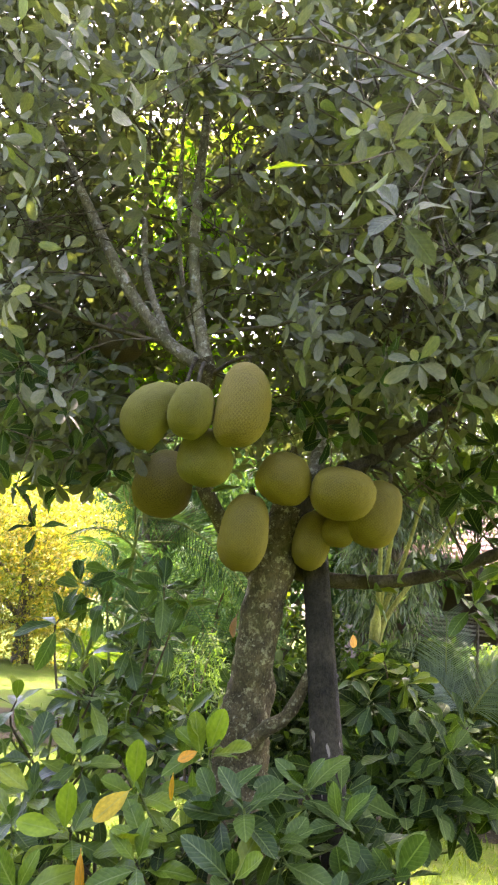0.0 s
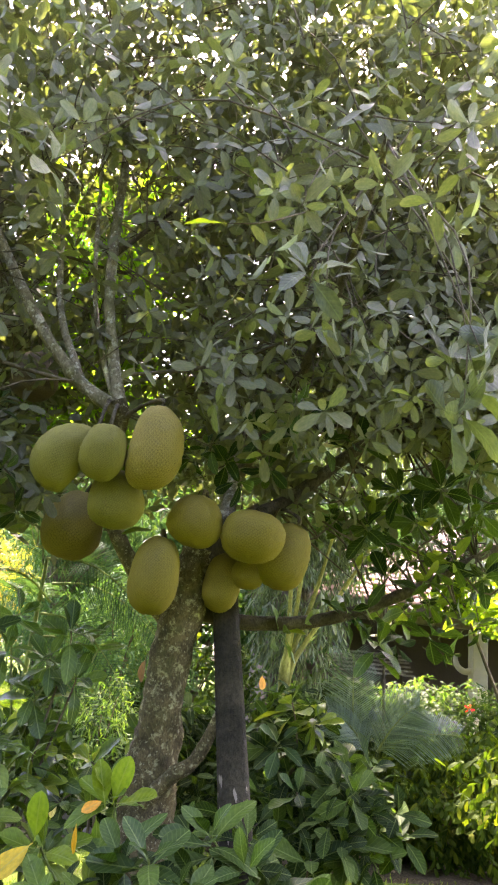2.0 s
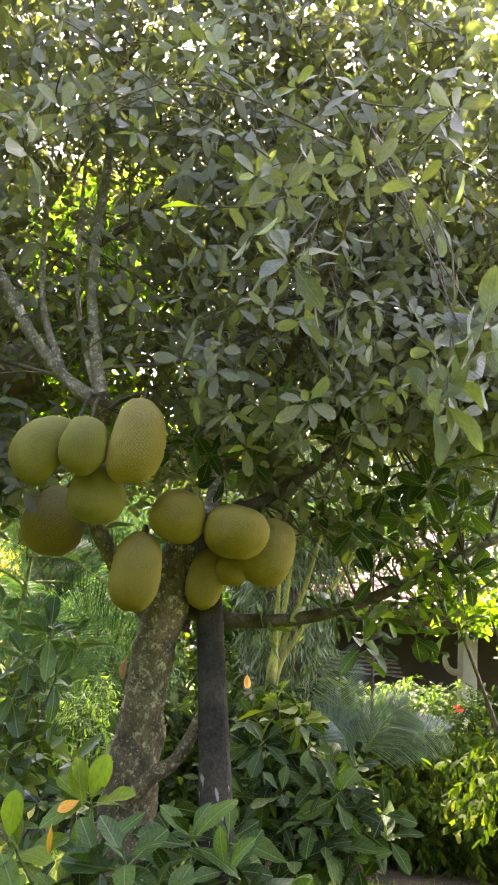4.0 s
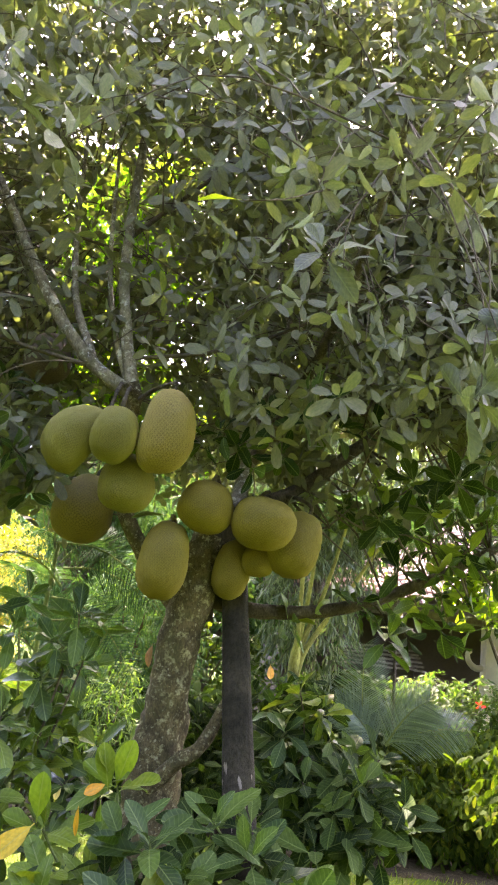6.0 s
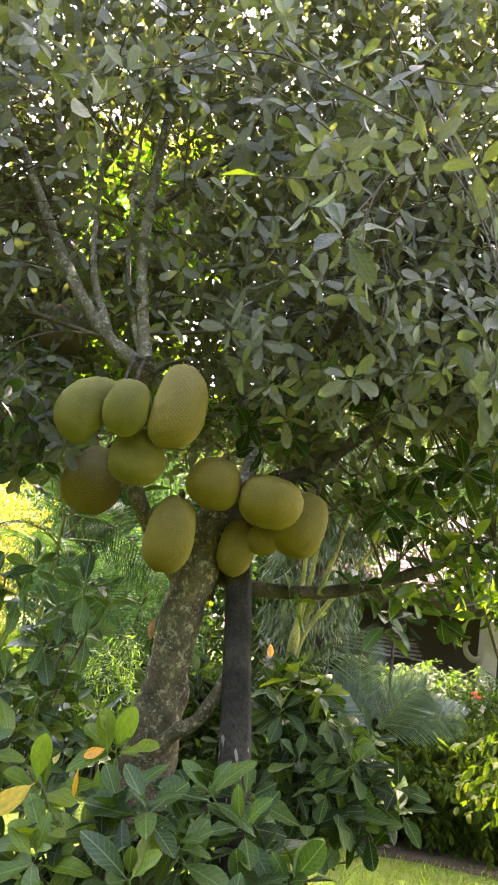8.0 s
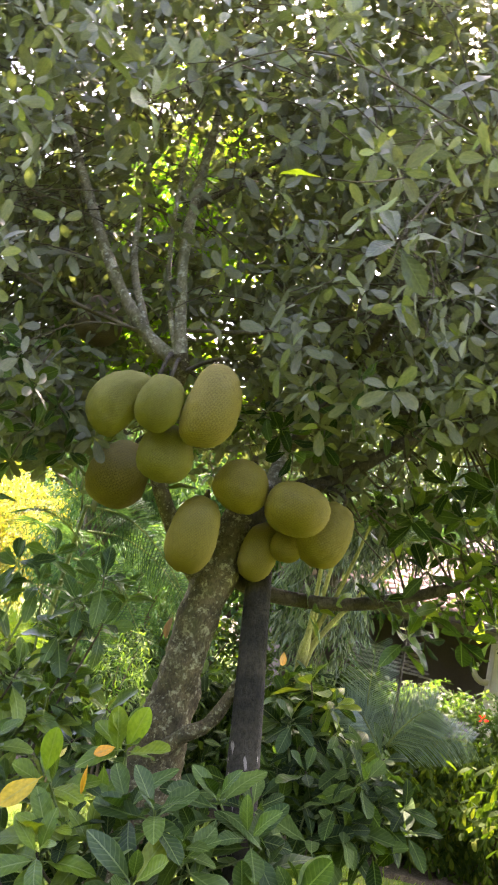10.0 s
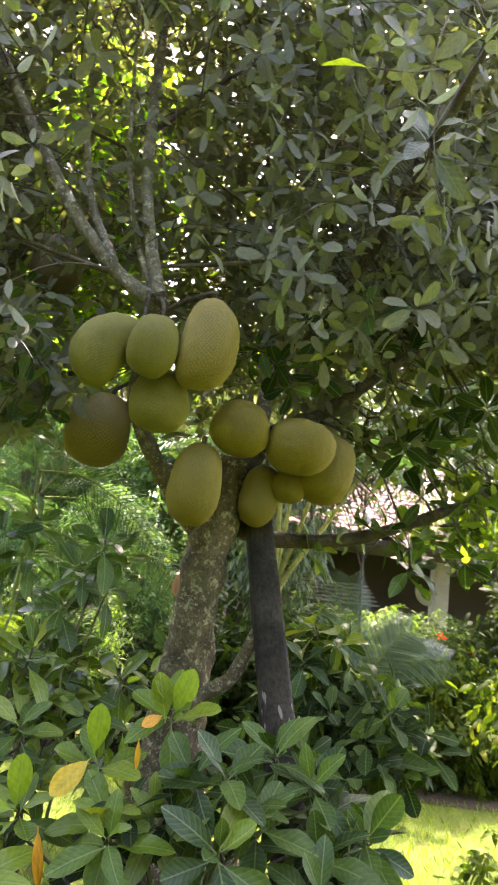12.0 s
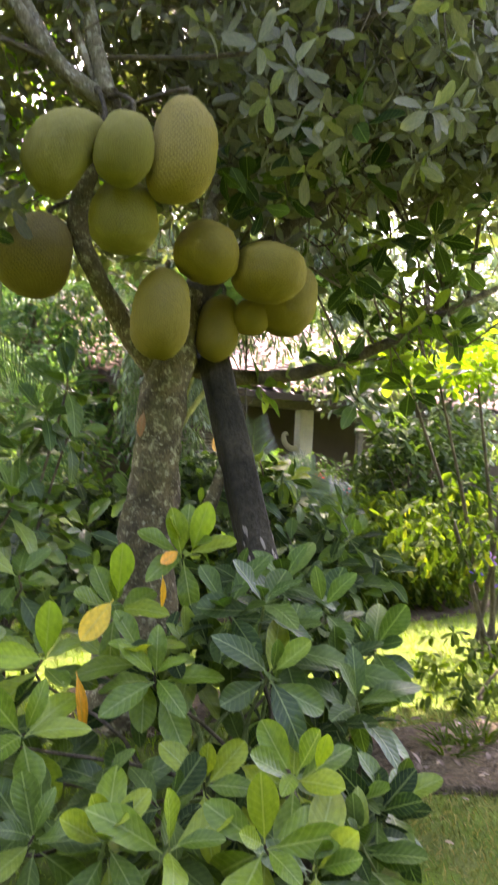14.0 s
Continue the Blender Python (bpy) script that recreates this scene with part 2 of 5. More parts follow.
def ground_material(name, stops, scale, rough=0.95, bare=None):
    m, n, l, b = material(name, rough, 0.06)
    co = n.new("ShaderNodeTexCoord").outputs["Object"]
    fine = noise_tex(n, l, co, 60 * scale, 6, 0.7)
    c = ramp(n, stops)
    l.new(fine.outputs[0], c.inputs[0])
    big = noise_tex(n, l, co, 1.3 * scale, 4)
    tone = ramp(n, [(0.35, (0.75, 0.8, 0.7)), (0.65, (1.2, 1.15, 1.1))])
    l.new(big.outputs[0], tone.inputs[0])
    col = c.outputs[0]
    if bare:
        spots = noise_tex(n, l, co, 5.0, 5, 0.7)
        mask = ramp(n, [(0.48, (0, 0, 0)), (0.62, (1, 1, 1))])
        l.new(spots.outputs[0], mask.inputs[0])
        col = mix_colour(n, l, math_node(n, l, "MULTIPLY", mask.outputs[0], 0.35), col, bare)
    l.new(mix_colour(n, l, 1.0, col, tone.outputs[0], "MULTIPLY"), b.inputs["Base Color"])
    bump(n, l, b, fine.outputs[0], 0.8, 0.02)
    return m


lawn_mat = ground_material("lawn", [(0.3, (0.032, 0.042, 0.01)), (0.5, (0.05, 0.085, 0.008)), (0.7, (0.08, 0.125, 0.01))], 1.0, bare=(0.1, 0.078, 0.035))
mulch_mat = ground_material("mulch", [(0.3, (0.016, 0.013, 0.007)), (0.5, (0.042, 0.034, 0.019)), (0.72, (0.1, 0.082, 0.045))], 0.8)
grass_mat = leaf_material("grass blade", [(0, (0.06, 0.11, 0.008)), (0.6, (0.1, 0.17, 0.01)), (1, (0.15, 0.2, 0.018))], veins=False, through_light=0.3, rough=0.7, spec=0.08)

worn_grass = leaf_material("worn grass blade", [(0, (0.045, 0.062, 0.018)), (0.5, (0.085, 0.11, 0.028)), (0.8, (0.13, 0.13, 0.042)), (1, (0.22, 0.18, 0.08))], veins=False, through_light=0.2, rough=0.7, spec=0.1)


def plain_material(name, colour, rough=0.7, grain=30.0, amount=0.25):
    m, n, l, b = material(name, rough, 0.3)
    co = n.new("ShaderNodeTexCoord").outputs["Object"]
    a = noise_tex(n, l, co, grain, 6, 0.7)
    c = ramp(n, [(0.3, tuple(v * (1 - amount) for v in colour)), (0.7, tuple(min(1, v * (1 + amount)) for v in colour))])
    l.new(a.outputs[0], c.inputs[0])
    big = noise_tex(n, l, co, 1.7, 3)
    tone = ramp(n, [(0.3, (0.82, 0.8, 0.78)), (0.7, (1.1, 1.1, 1.1))])
    l.new(big.outputs[0], tone.inputs[0])
    l.new(mix_colour(n, l, 1.0, c.outputs[0], tone.outputs[0], "MULTIPLY"), b.inputs["Base Color"])
    bump(n, l, b, a.outputs[0], 0.3, 0.005)
    return m


white_paint = plain_material("white paint", (0.7, 0.63, 0.53), 0.55, 20, 0.08)
tile_clay = plain_material("clay tile", (0.25, 0.155, 0.115), 0.85, 9, 0.35)
# Plaster colour lowered to carry the shade under the porch roof.
shaded_plaster = plain_material("shade-dark plaster", (0.075, 0.058, 0.047), 0.85, 25, 0.15)
dark_timber = plain_material("dark timber", (0.06, 0.045, 0.035), 0.7, 30, 0.3)
grey_board = plain_material("weathered board", (0.22, 0.19, 0.155), 0.85, 18, 0.35)
stone_grey = plain_material("edging stone", (0.16, 0.145, 0.13), 0.9, 14, 0.3)


# ---- building blocks ----
def mesh_np(name, verts, faces, mat, uvs=None, smooth=True):
    """One mesh from arrays; faces all have the same number of corners."""
    me = bpy.data.meshes.new(name)
    verts, faces = np.asarray(verts, np.float32), np.asarray(faces, np.int32)
    nf, k = faces.shape
    me.vertices.add(len(verts))
    me.vertices.foreach_set("co", verts.ravel())
    me.loops.add(nf * k)
    me.loops.foreach_set("vertex_index", faces.ravel())
    me.polygons.add(nf)
    me.polygons.foreach_set("loop_start", np.arange(nf, dtype=np.int32) * k)
    me.polygons.foreach_set("use_smooth", np.full(nf, smooth))
    if uvs is not None:
        layer = me.uv_layers.new(name="UVMap")
        layer.data.foreach_set("uv", np.asarray(uvs, np.float32)[faces.ravel()].ravel())
    me.update(calc_edges=True)
    me.validate()
    me.materials.append(mat)
    return me


def thing(name, label, category, at=(0, 0, 0), group="", kind=""):
    ob = new(name)
    ob.empty_display_size = 0.1
    ob.matrix_world = Matrix.Translation(at)
    return tagged(ob, label, category, group, kind)


def child(name, me, parent, label="", m=None, kind=""):
    """A part under a thing; its mesh is in world metres unless m is given."""
    ob = new(name, me)
    ob.parent = parent
    base = parent.matrix_basis if parent.parent is None else parent.parent.matrix_basis @ parent.matrix_basis
    ob.matrix_basis = base.inverted() @ (m if m is not None else Matrix.Identity(4))
    return tagged(ob, label, kind=kind)


def part(name, bm, mat, parent, label=""):
    me = bpy.data.meshes.new(name)
    bm.to_mesh(me)
    bm.free()
    me.materials.append(mat)
    return child(name, me, parent, label)


def box_bm(bm, lo, hi, bevel=0.0):
    c = [(a + b) / 2 for a, b in zip(lo, hi)]
    s = [b - a for a, b in zip(lo, hi)]
    g = bmesh.ops.create_cube(bm, size=1.0, matrix=Matrix.Translation(c) @ Matrix.Diagonal((*s, 1)))
    if bevel:
        vs = set(g["verts"])
        bmesh.ops.bevel(bm, geom=[e for e in bm.edges if e.verts[0] in vs], offset=bevel, segments=1, affect="EDGES")


def smooth_path(pts, n):
    """n points along a smooth curve through pts (3 or 4 columns)."""
    p = np.asarray(pts, float)
    q = np.vstack([2 * p[0] - p[1], p, 2 * p[-1] - p[-2]])
    out = []
    for s in np.linspace(0, len(p) - 1 - 1e-9, n):
        i, u = int(s), s - int(s)
        a, b, c, d = q[i], q[i + 1], q[i + 2], q[i + 3]
        out.append(0.5 * (2 * b + (c - a) * u + (2 * a - 5 * b + 4 * c - d) * u * u + (3 * b - a - 3 * c + d) * u ** 3))
    return np.array(out)


def tube_arrays(pts, n=12, sides=8, rough=0.0, freq=5.0, seed=0.0):
    """A tapered tube along (x, y, z, radius) points."""
    c = smooth_path(pts, n)
    pos, rad = c[:, :3], np.maximum(c[:, 3], 0.0008)
    tang = np.gradient(pos, axis=0)
    tang /= np.linalg.norm(tang, axis=1)[:, None] + 1e-9
    ref = np.array([0.31, 0.93, 0.2]) if abs(tang[:, 2]).mean() > 0.5 else np.array([0.1, 0.05, 1.0])
    x = np.cross(tang, ref)
    x /= np.linalg.norm(x, axis=1)[:, None] + 1e-9
    y = np.cross(tang, x)
    a = np.linspace(0, 2 * np.pi, sides, endpoint=False)
    r = np.repeat(rad[:, None], sides, 1)
    v = pos[:, None] + (x[:, None] * np.cos(a)[None, :, None] + y[:, None] * np.sin(a)[None, :, None]) * r[:, :, None]
    if rough:
        for i in range(n):
            for j in range(sides):
                p = Vector(v[i, j]) * freq + Vector((seed, seed, seed))
                k = 1 + rough * (noise.noise(p) + 0.5 * noise.noise(p * 2.7))
                v[i, j] = pos[i] + (v[i, j] - pos[i]) * k
    idx = np.arange(n * sides).reshape(n, sides)
    f = np.stack([idx[:-1], np.roll(idx, -1, 1)[:-1], np.roll(idx, -1, 1)[1:], idx[1:]], -1).reshape(-1, 4)
    v = np.vstack([v.reshape(-1, 3), pos[:1], pos[-1:]])
    k = n * sides
    lo = np.stack([idx[0], np.full(sides, k), np.full(sides, k), np.roll(idx[0], -1)], -1)
    hi = np.stack([idx[-1], np.roll(idx[-1], -1), np.full(sides, k + 1), np.full(sides, k + 1)], -1)
    return v, f, lo, hi


def tubes_mesh(name, paths, mat, n=8, sides=6, rough=0.0, freq=5.0):
    vs, fs, off = [], [], 0
    for i, p in enumerate(paths):
        v, f, lo, hi = tube_arrays(p, n, sides, rough, freq, i * 3.7)
        vs.append(v)
        fs.append(f + off)
        off += len(v)
    return mesh_np(name, np.vstack(vs), np.vstack(fs), mat)


def leaf_shape(rows=6, half=0.22, peak=1.25, droop=0.12, fold=0.10, wave=0.0, stalk=0.1, tip=0.48, flat=False):
    """A leaf of length 1 along +y, upper face +z: points, quads and own coordinates."""
    t = 1 - (1 - np.linspace(0, 1, rows + 1)) ** 1.5
    y = stalk + (1 - stalk) * t
    top = peak / (peak + tip)
    w = half * (t ** peak) * ((1 - t) ** tip) / (top ** peak * (1 - top) ** tip)
    w[0], w[-1] = 0.012, 0.004
    if stalk > 0:
        y, w, t = np.r_[0, y], np.r_[0.014, w], np.r_[0, t]
    z = -droop * y ** 2
    v, uv = [], []
    for yy, ww, zz, tt in zip(y, w, z, t):
        for s in (-1, 1) if flat else (-1, 0, 1):
            v.append((s * ww, yy, zz + abs(s) * fold * ww * 2 + wave * s * math.sin(tt * 11 + s) * ww))
            uv.append((0.5 + 0.5 * s * (ww / half if half else 1), tt))
    if flat:
        f = np.arange(len(y) - 1)[:, None] * 2 + np.array([0, 1, 3, 2])
    else:
        k = np.arange(len(y) - 1)[:, None] * 3
        f = np.concatenate([k + np.array([0, 1, 4, 3]), k + np.array([1, 2, 5, 4])])
    return np.array(v), f, np.array(uv)


BROAD = [leaf_shape(10, 0.225, 1.0, 0.1, 0.16, 0.1, tip=0.66), leaf_shape(10, 0.205, 0.95, 0.3, 0.14, 0.14, tip=0.7), leaf_shape(10, 0.235, 1.05, -0.1, 0.24, 0.12, tip=0.62), leaf_shape(10, 0.2, 0.9, 0.5, 0.1, 0.16, tip=0.7)]
OVATE = [leaf_shape(5, 0.22, 0.75, 0.15, 0.12), leaf_shape(5, 0.19, 0.7, 0.35, 0.1)]
LIGHT = [leaf_shape(5, 0.22, 0.75, 0.2, 0.0, stalk=0.0, flat=True), leaf_shape(5, 0.19, 0.7, 0.4, 0.0, stalk=0.0, flat=True)]
SMALL = [leaf_shape(2, 0.21, 0.6, 0.25, 0.0, stalk=0.0, flat=True)]
NARROW = [leaf_shape(3, 0.085, 0.4, 0.45, 0.0, stalk=0.0, flat=True)]


def leaf_pose(p, d, up, length, twist=0.0):
    d = Vector(d).normalized()
    x = d.cross(Vector(up))
    if x.length < 1e-4:
        x = d.cross(Vector((1, 0, 0)))
    x.normalize()
    z = x.cross(d)
    m = Matrix((x, d, z)).transposed().to_4x4()
    return Matrix.Translation(p) @ m @ Matrix.Rotation(twist, 4, "Y") @ Matrix.Scale(length, 4)


def rosette(p, axis, count, length, rng, spread=(35, 95)):
    """Leaves in a spiral round a shoot tip: inner ones upright and small, outer ones spread and hanging."""
    axis = Vector(axis).normalized()
    side = axis.orthogonal().normalized()
    out, turn = [], rng.uniform(0, 6.3)
    for i in range(count):
        k = i / max(1, count - 1)
        ang = radians(spread[0] + (spread[1] - spread[0]) * k + rng.uniform(-13, 13))
        turn += 2.39996 + rng.uniform(-0.3, 0.3)
        rad = Matrix.Rotation(turn, 3, axis) @ side
        d = axis * math.cos(ang) + rad * math.sin(ang)
        start = Vector(p) - axis * (0.05 * length * i * 0.9) + d * 0.01
        d = d + Vector((0, 0, -0.16 * k))
        out.append(leaf_pose(start, d, axis if ang > 0.35 else -rad, length * (0.62 + 0.38 * min(1, k * 2.2)) * rng.uniform(0.86, 1.12), rng.uniform(-0.3, 0.3)))
    return out


def leaves_mesh(name, poses, shapes, mat):
    """Many leaves joined in one mesh."""
    m = np.array([np.array(p) for p in poses], np.float32)
    vs, fs, us, off = [], [], [], 0
    for i, (v, f, uv) in enumerate(shapes):
        mm = m[i::len(shapes)]
        if not len(mm):
            continue
        w = np.einsum("nij,vj->nvi", mm[:, :3, :3], v) + mm[:, None, :3, 3]
        fs.append((f[None] + (np.arange(len(mm)) * len(v))[:, None, None]).reshape(-1, 4) + off)
        vs.append(w.reshape(-1, 3))
        us.append(np.tile(uv, (len(mm), 1)))
        off += len(mm) * len(v)
    return mesh_np(name, np.vstack(vs), np.vstack(fs), mat, np.vstack(us))


def leaf_meshes(name, shapes, mat):
    return [mesh_np(name, v, f, mat, uv) for v, f, uv in shapes]


broad_one = leaf_meshes("broad leaf", BROAD, leaf_one)
broad_deep_one = leaf_meshes("deep leaf", BROAD, leaf_deep_one)
broad_near = leaf_meshes("canopy leaf", BROAD, leaf_deep_near)
broad_yellow = leaf_meshes("yellow leaf", BROAD, leaf_yellow)
broad_orange = leaf_meshes("orange leaf", BROAD, leaf_orange)
curled_orange = leaf_meshes("curled leaf", [leaf_shape(10, 0.1, 0.8, 0.35, 0.5, 0.1, tip=0.7)], leaf_orange)
curled_dry = leaf_meshes("dry leaf", [leaf_shape(8, 0.16, 0.9, 0.3, 0.5, 0.1, tip=0.7)], leaf_material("leaf dry red", [(0, (0.22, 0.11, 0.06)), (1, (0.25, 0.125, 0.07))], True, through_light=0.15))
broad_fresh = leaf_meshes("fresh leaf", BROAD, leaf_fresh_one)
broad_cool = leaf_meshes("cool leaf", BROAD, leaf_cool_one)
broad_bright = leaf_meshes("young leaf", BROAD, leaf_bright)


def put_leaves(poses, meshes, parent, rng, label=""):
    for p in poses:
        child("leaf", rng.choice(meshes), parent, label, p)


# ---- ground ----


bm = bmesh.new()
bmesh.ops.create_grid(bm, x_segments=60, y_segments=60, size=400)
me = bpy.data.meshes.new("ground")
bm.to_mesh(me)
bm.free()
me.materials.append(lawn_mat)
tagged(new("ground", me), "mown green garden lawn with dappled sunlight", "lawn", kind="structure")


def bed_height(a, b):
    return 0.02 + 0.035 * noise.noise(Vector((a * 2.3, b * 2.3, 0.3))) + 0.02 * noise.noise(Vector((a * 9, b * 9, 1.3)))


def bed(cx, cy, rx, ry, label, seed):
    """A mulch bed: a low, uneven mound with a ragged rim."""
    rings, sides = 26, 90
    v = [(cx, cy, 0.03)]
    for i in range(1, rings + 1):
        for j in range(sides):
            a, k = 2 * math.pi * j / sides, i / rings
            edge = 1 + 0.16 * noise.noise(Vector((math.cos(a) * 2 + seed, math.sin(a) * 2, seed))) + 0.07 * noise.noise(Vector((math.cos(a) * 9, math.sin(a) * 9, seed)))
            x, y = cx + math.cos(a) * rx * k * edge, cy + math.sin(a) * ry * k * edge
            v.append((x, y, -0.03 if i == rings else 0.014 + 0.6 * max(0, bed_height(x, y)) + 0.012 * noise.noise(Vector((x * 22, y * 22, seed)))))
    f = [(1 + (i - 1) * sides + j, 1 + (i - 1) * sides + (j + 1) % sides, 1 + i * sides + (j + 1) % sides, 1 + i * sides + j) for i in range(1, rings) for j in range(sides)]
    f += [(0, 1 + 2 * j, 1 + 2 * j + 1, 1 + (2 * j + 2) % sides) for j in range(sides // 2)]
    f = [tuple(reversed(q)) for q in f[:-(sides // 2)]] + f[-(sides // 2):]
    return tagged(new("mulch_bed", mesh_np("mulch_bed", v, f, mulch_mat)), label, "mulch bed", kind="structure")


bed(2.1, 8.2, 2.6, 1.6, "brown bark mulch bed under the clipped hedge", 1.0)
bed(1.32, 3.6, 0.85, 0.44, "bare brown mulch bed with fallen leaves", 4.0)
bed(-0.15, 4.68, 0.5, 0.42, "shaded mulch round the fruit tree's foot", 8.0)
bed(-0.95, 7.45, 0.75, 0.6, "litter-strewn dark soil with grey stones", 9.0)
bed(-2.6, 9.2, 2.0, 1.1, "dark soil bed under garden shrubs", 6.0)

def worn(x, y):
    """How bare the lawn is: one in the middle of the shaded patch, falling off unevenly round it."""
    d = math.hypot((x - 1.15) / 1.25, (y - 3.25) / 1.2)
    return max(0.0, min(1.0, 2.2 * (1.05 - d) + 0.5 * noise.noise(Vector((x * 3, y * 3, 2)))))


rng = random.Random(5)
blades = []
for i in range(30000):
    y = 2.2 + 8.5 * rng.random() ** 1.5
    x = rng.uniform(-0.75, 0.75) * (y + 1.5) * 0.62 + 0.25 * (y - 2)
    if ((x - 1.32) / 0.8) ** 2 + ((y - 3.6) / 0.4) ** 2 < 1 or ((x - 2.1) / 2.5) ** 2 + ((y - 8.2) / 1.5) ** 2 < 1:
        continue
    d = (rng.gauss(0, 0.5), rng.gauss(0, 0.5), 1)
    if worn(x, y) > rng.uniform(0.3, 0.7):
        continue
    blades.append(leaf_pose((x, y, -0.005), d, (rng.gauss(0, 1), rng.gauss(0, 1), 0.1), rng.uniform(0.015, 0.04) if y < 3.6 else rng.uniform(0.03, 0.07)))
tagged(new("grass", leaves_mesh("grass", blades, [leaf_shape(2, 0.06, 0.7, 0.3, 0.0, stalk=0.0, flat=True)], grass_mat)), "short green lawn grass blades", "grass", kind="stuff")
blades = []
for i in range(52000):
    x, y = rng.uniform(-0.2, 2.5), rng.uniform(2.1, 4.6)
    if worn(x, y) > rng.uniform(0.3, 0.7) and ((x - 1.32) / 0.8) ** 2 + ((y - 3.6) / 0.4) ** 2 > rng.uniform(0.3, 1.1):
        blades.append(leaf_pose((x, y, -0.004), (rng.gauss(0, 0.8), rng.gauss(0, 0.8), 1), (rng.gauss(0, 1), rng.gauss(0, 1), 0.1), rng.uniform(0.015, 0.04)))
tagged(new("grass", leaves_mesh("worn grass", blades, [leaf_shape(2, 0.06, 0.7, 0.3, 0.0, stalk=0.0, flat=True)], worn_grass)), "short dull worn grass in the shade", "grass", kind="stuff")
def tuft(at, blades, length, seed):
    """A low clump of strappy leaves."""
    rg = random.Random(seed)
    ob = thing("strappy_plant", "low tuft of narrow strappy green leaves", "plant", at, "strappy tufts")
    for i in range(blades):
        a = rg.uniform(0, 6.3)
        d = (math.cos(a) * rg.uniform(0.2, 0.9), math.sin(a) * rg.uniform(0.2, 0.9), 1.0)
        q = Vector(at) + Vector((math.cos(a), math.sin(a), 0)) * rg.uniform(0, 0.05)
        child("leaf", rg.choice(strap), ob, "", leaf_pose(q, d, (-d[0], -d[1], 0.8), length * rg.uniform(0.7, 1.2)))
    return ob


strap = leaf_meshes("strap leaf", [leaf_shape(6, 0.045, 0.35, 0.5, 0.4, stalk=0.0), leaf_shape(6, 0.04, 0.3, 0.8, 0.4, stalk=0.0)], leaf_olive)
for k, at in enumerate(((0.98, 3.62, 0.0), (1.12, 3.66, 0.02), (1.08, 3.78, 0.02), (1.3, 3.74, 0.02))):
    tuft(at, 26, 0.13, 300 + k)
litter = []
for cx, cy, rx, ry, k in ((1.32, 3.6, 0.75, 0.4, 190), (2.1, 7.3, 2.2, 0.6, 200), (-0.9, 7.4, 0.6, 0.45, 110), (0.2, 3.4, 1.0, 0.8, 40), (1.2, 2.9, 1.0, 0.5, 24)):
    for i in range(k):
        x, y = cx + rx * rng.uniform(-1, 1), cy + ry * rng.uniform(-1, 1)
        litter.append(leaf_pose((x, y, 0.045 + max(0, bed_height(x, y)) * (k > 100)), (rng.gauss(0, 1), rng.gauss(0, 1), rng.gauss(0, 0.15)), (rng.gauss(0, 0.25), rng.gauss(0, 0.25), 1), rng.uniform(0.03, 0.08) * (0.6 if k < 60 else 1)))
tagged(new("leaf_litter", leaves_mesh("litter", litter, OVATE, leaf_dry)), "dry brown fallen leaves on the mulch", "leaf litter", kind="stuff")

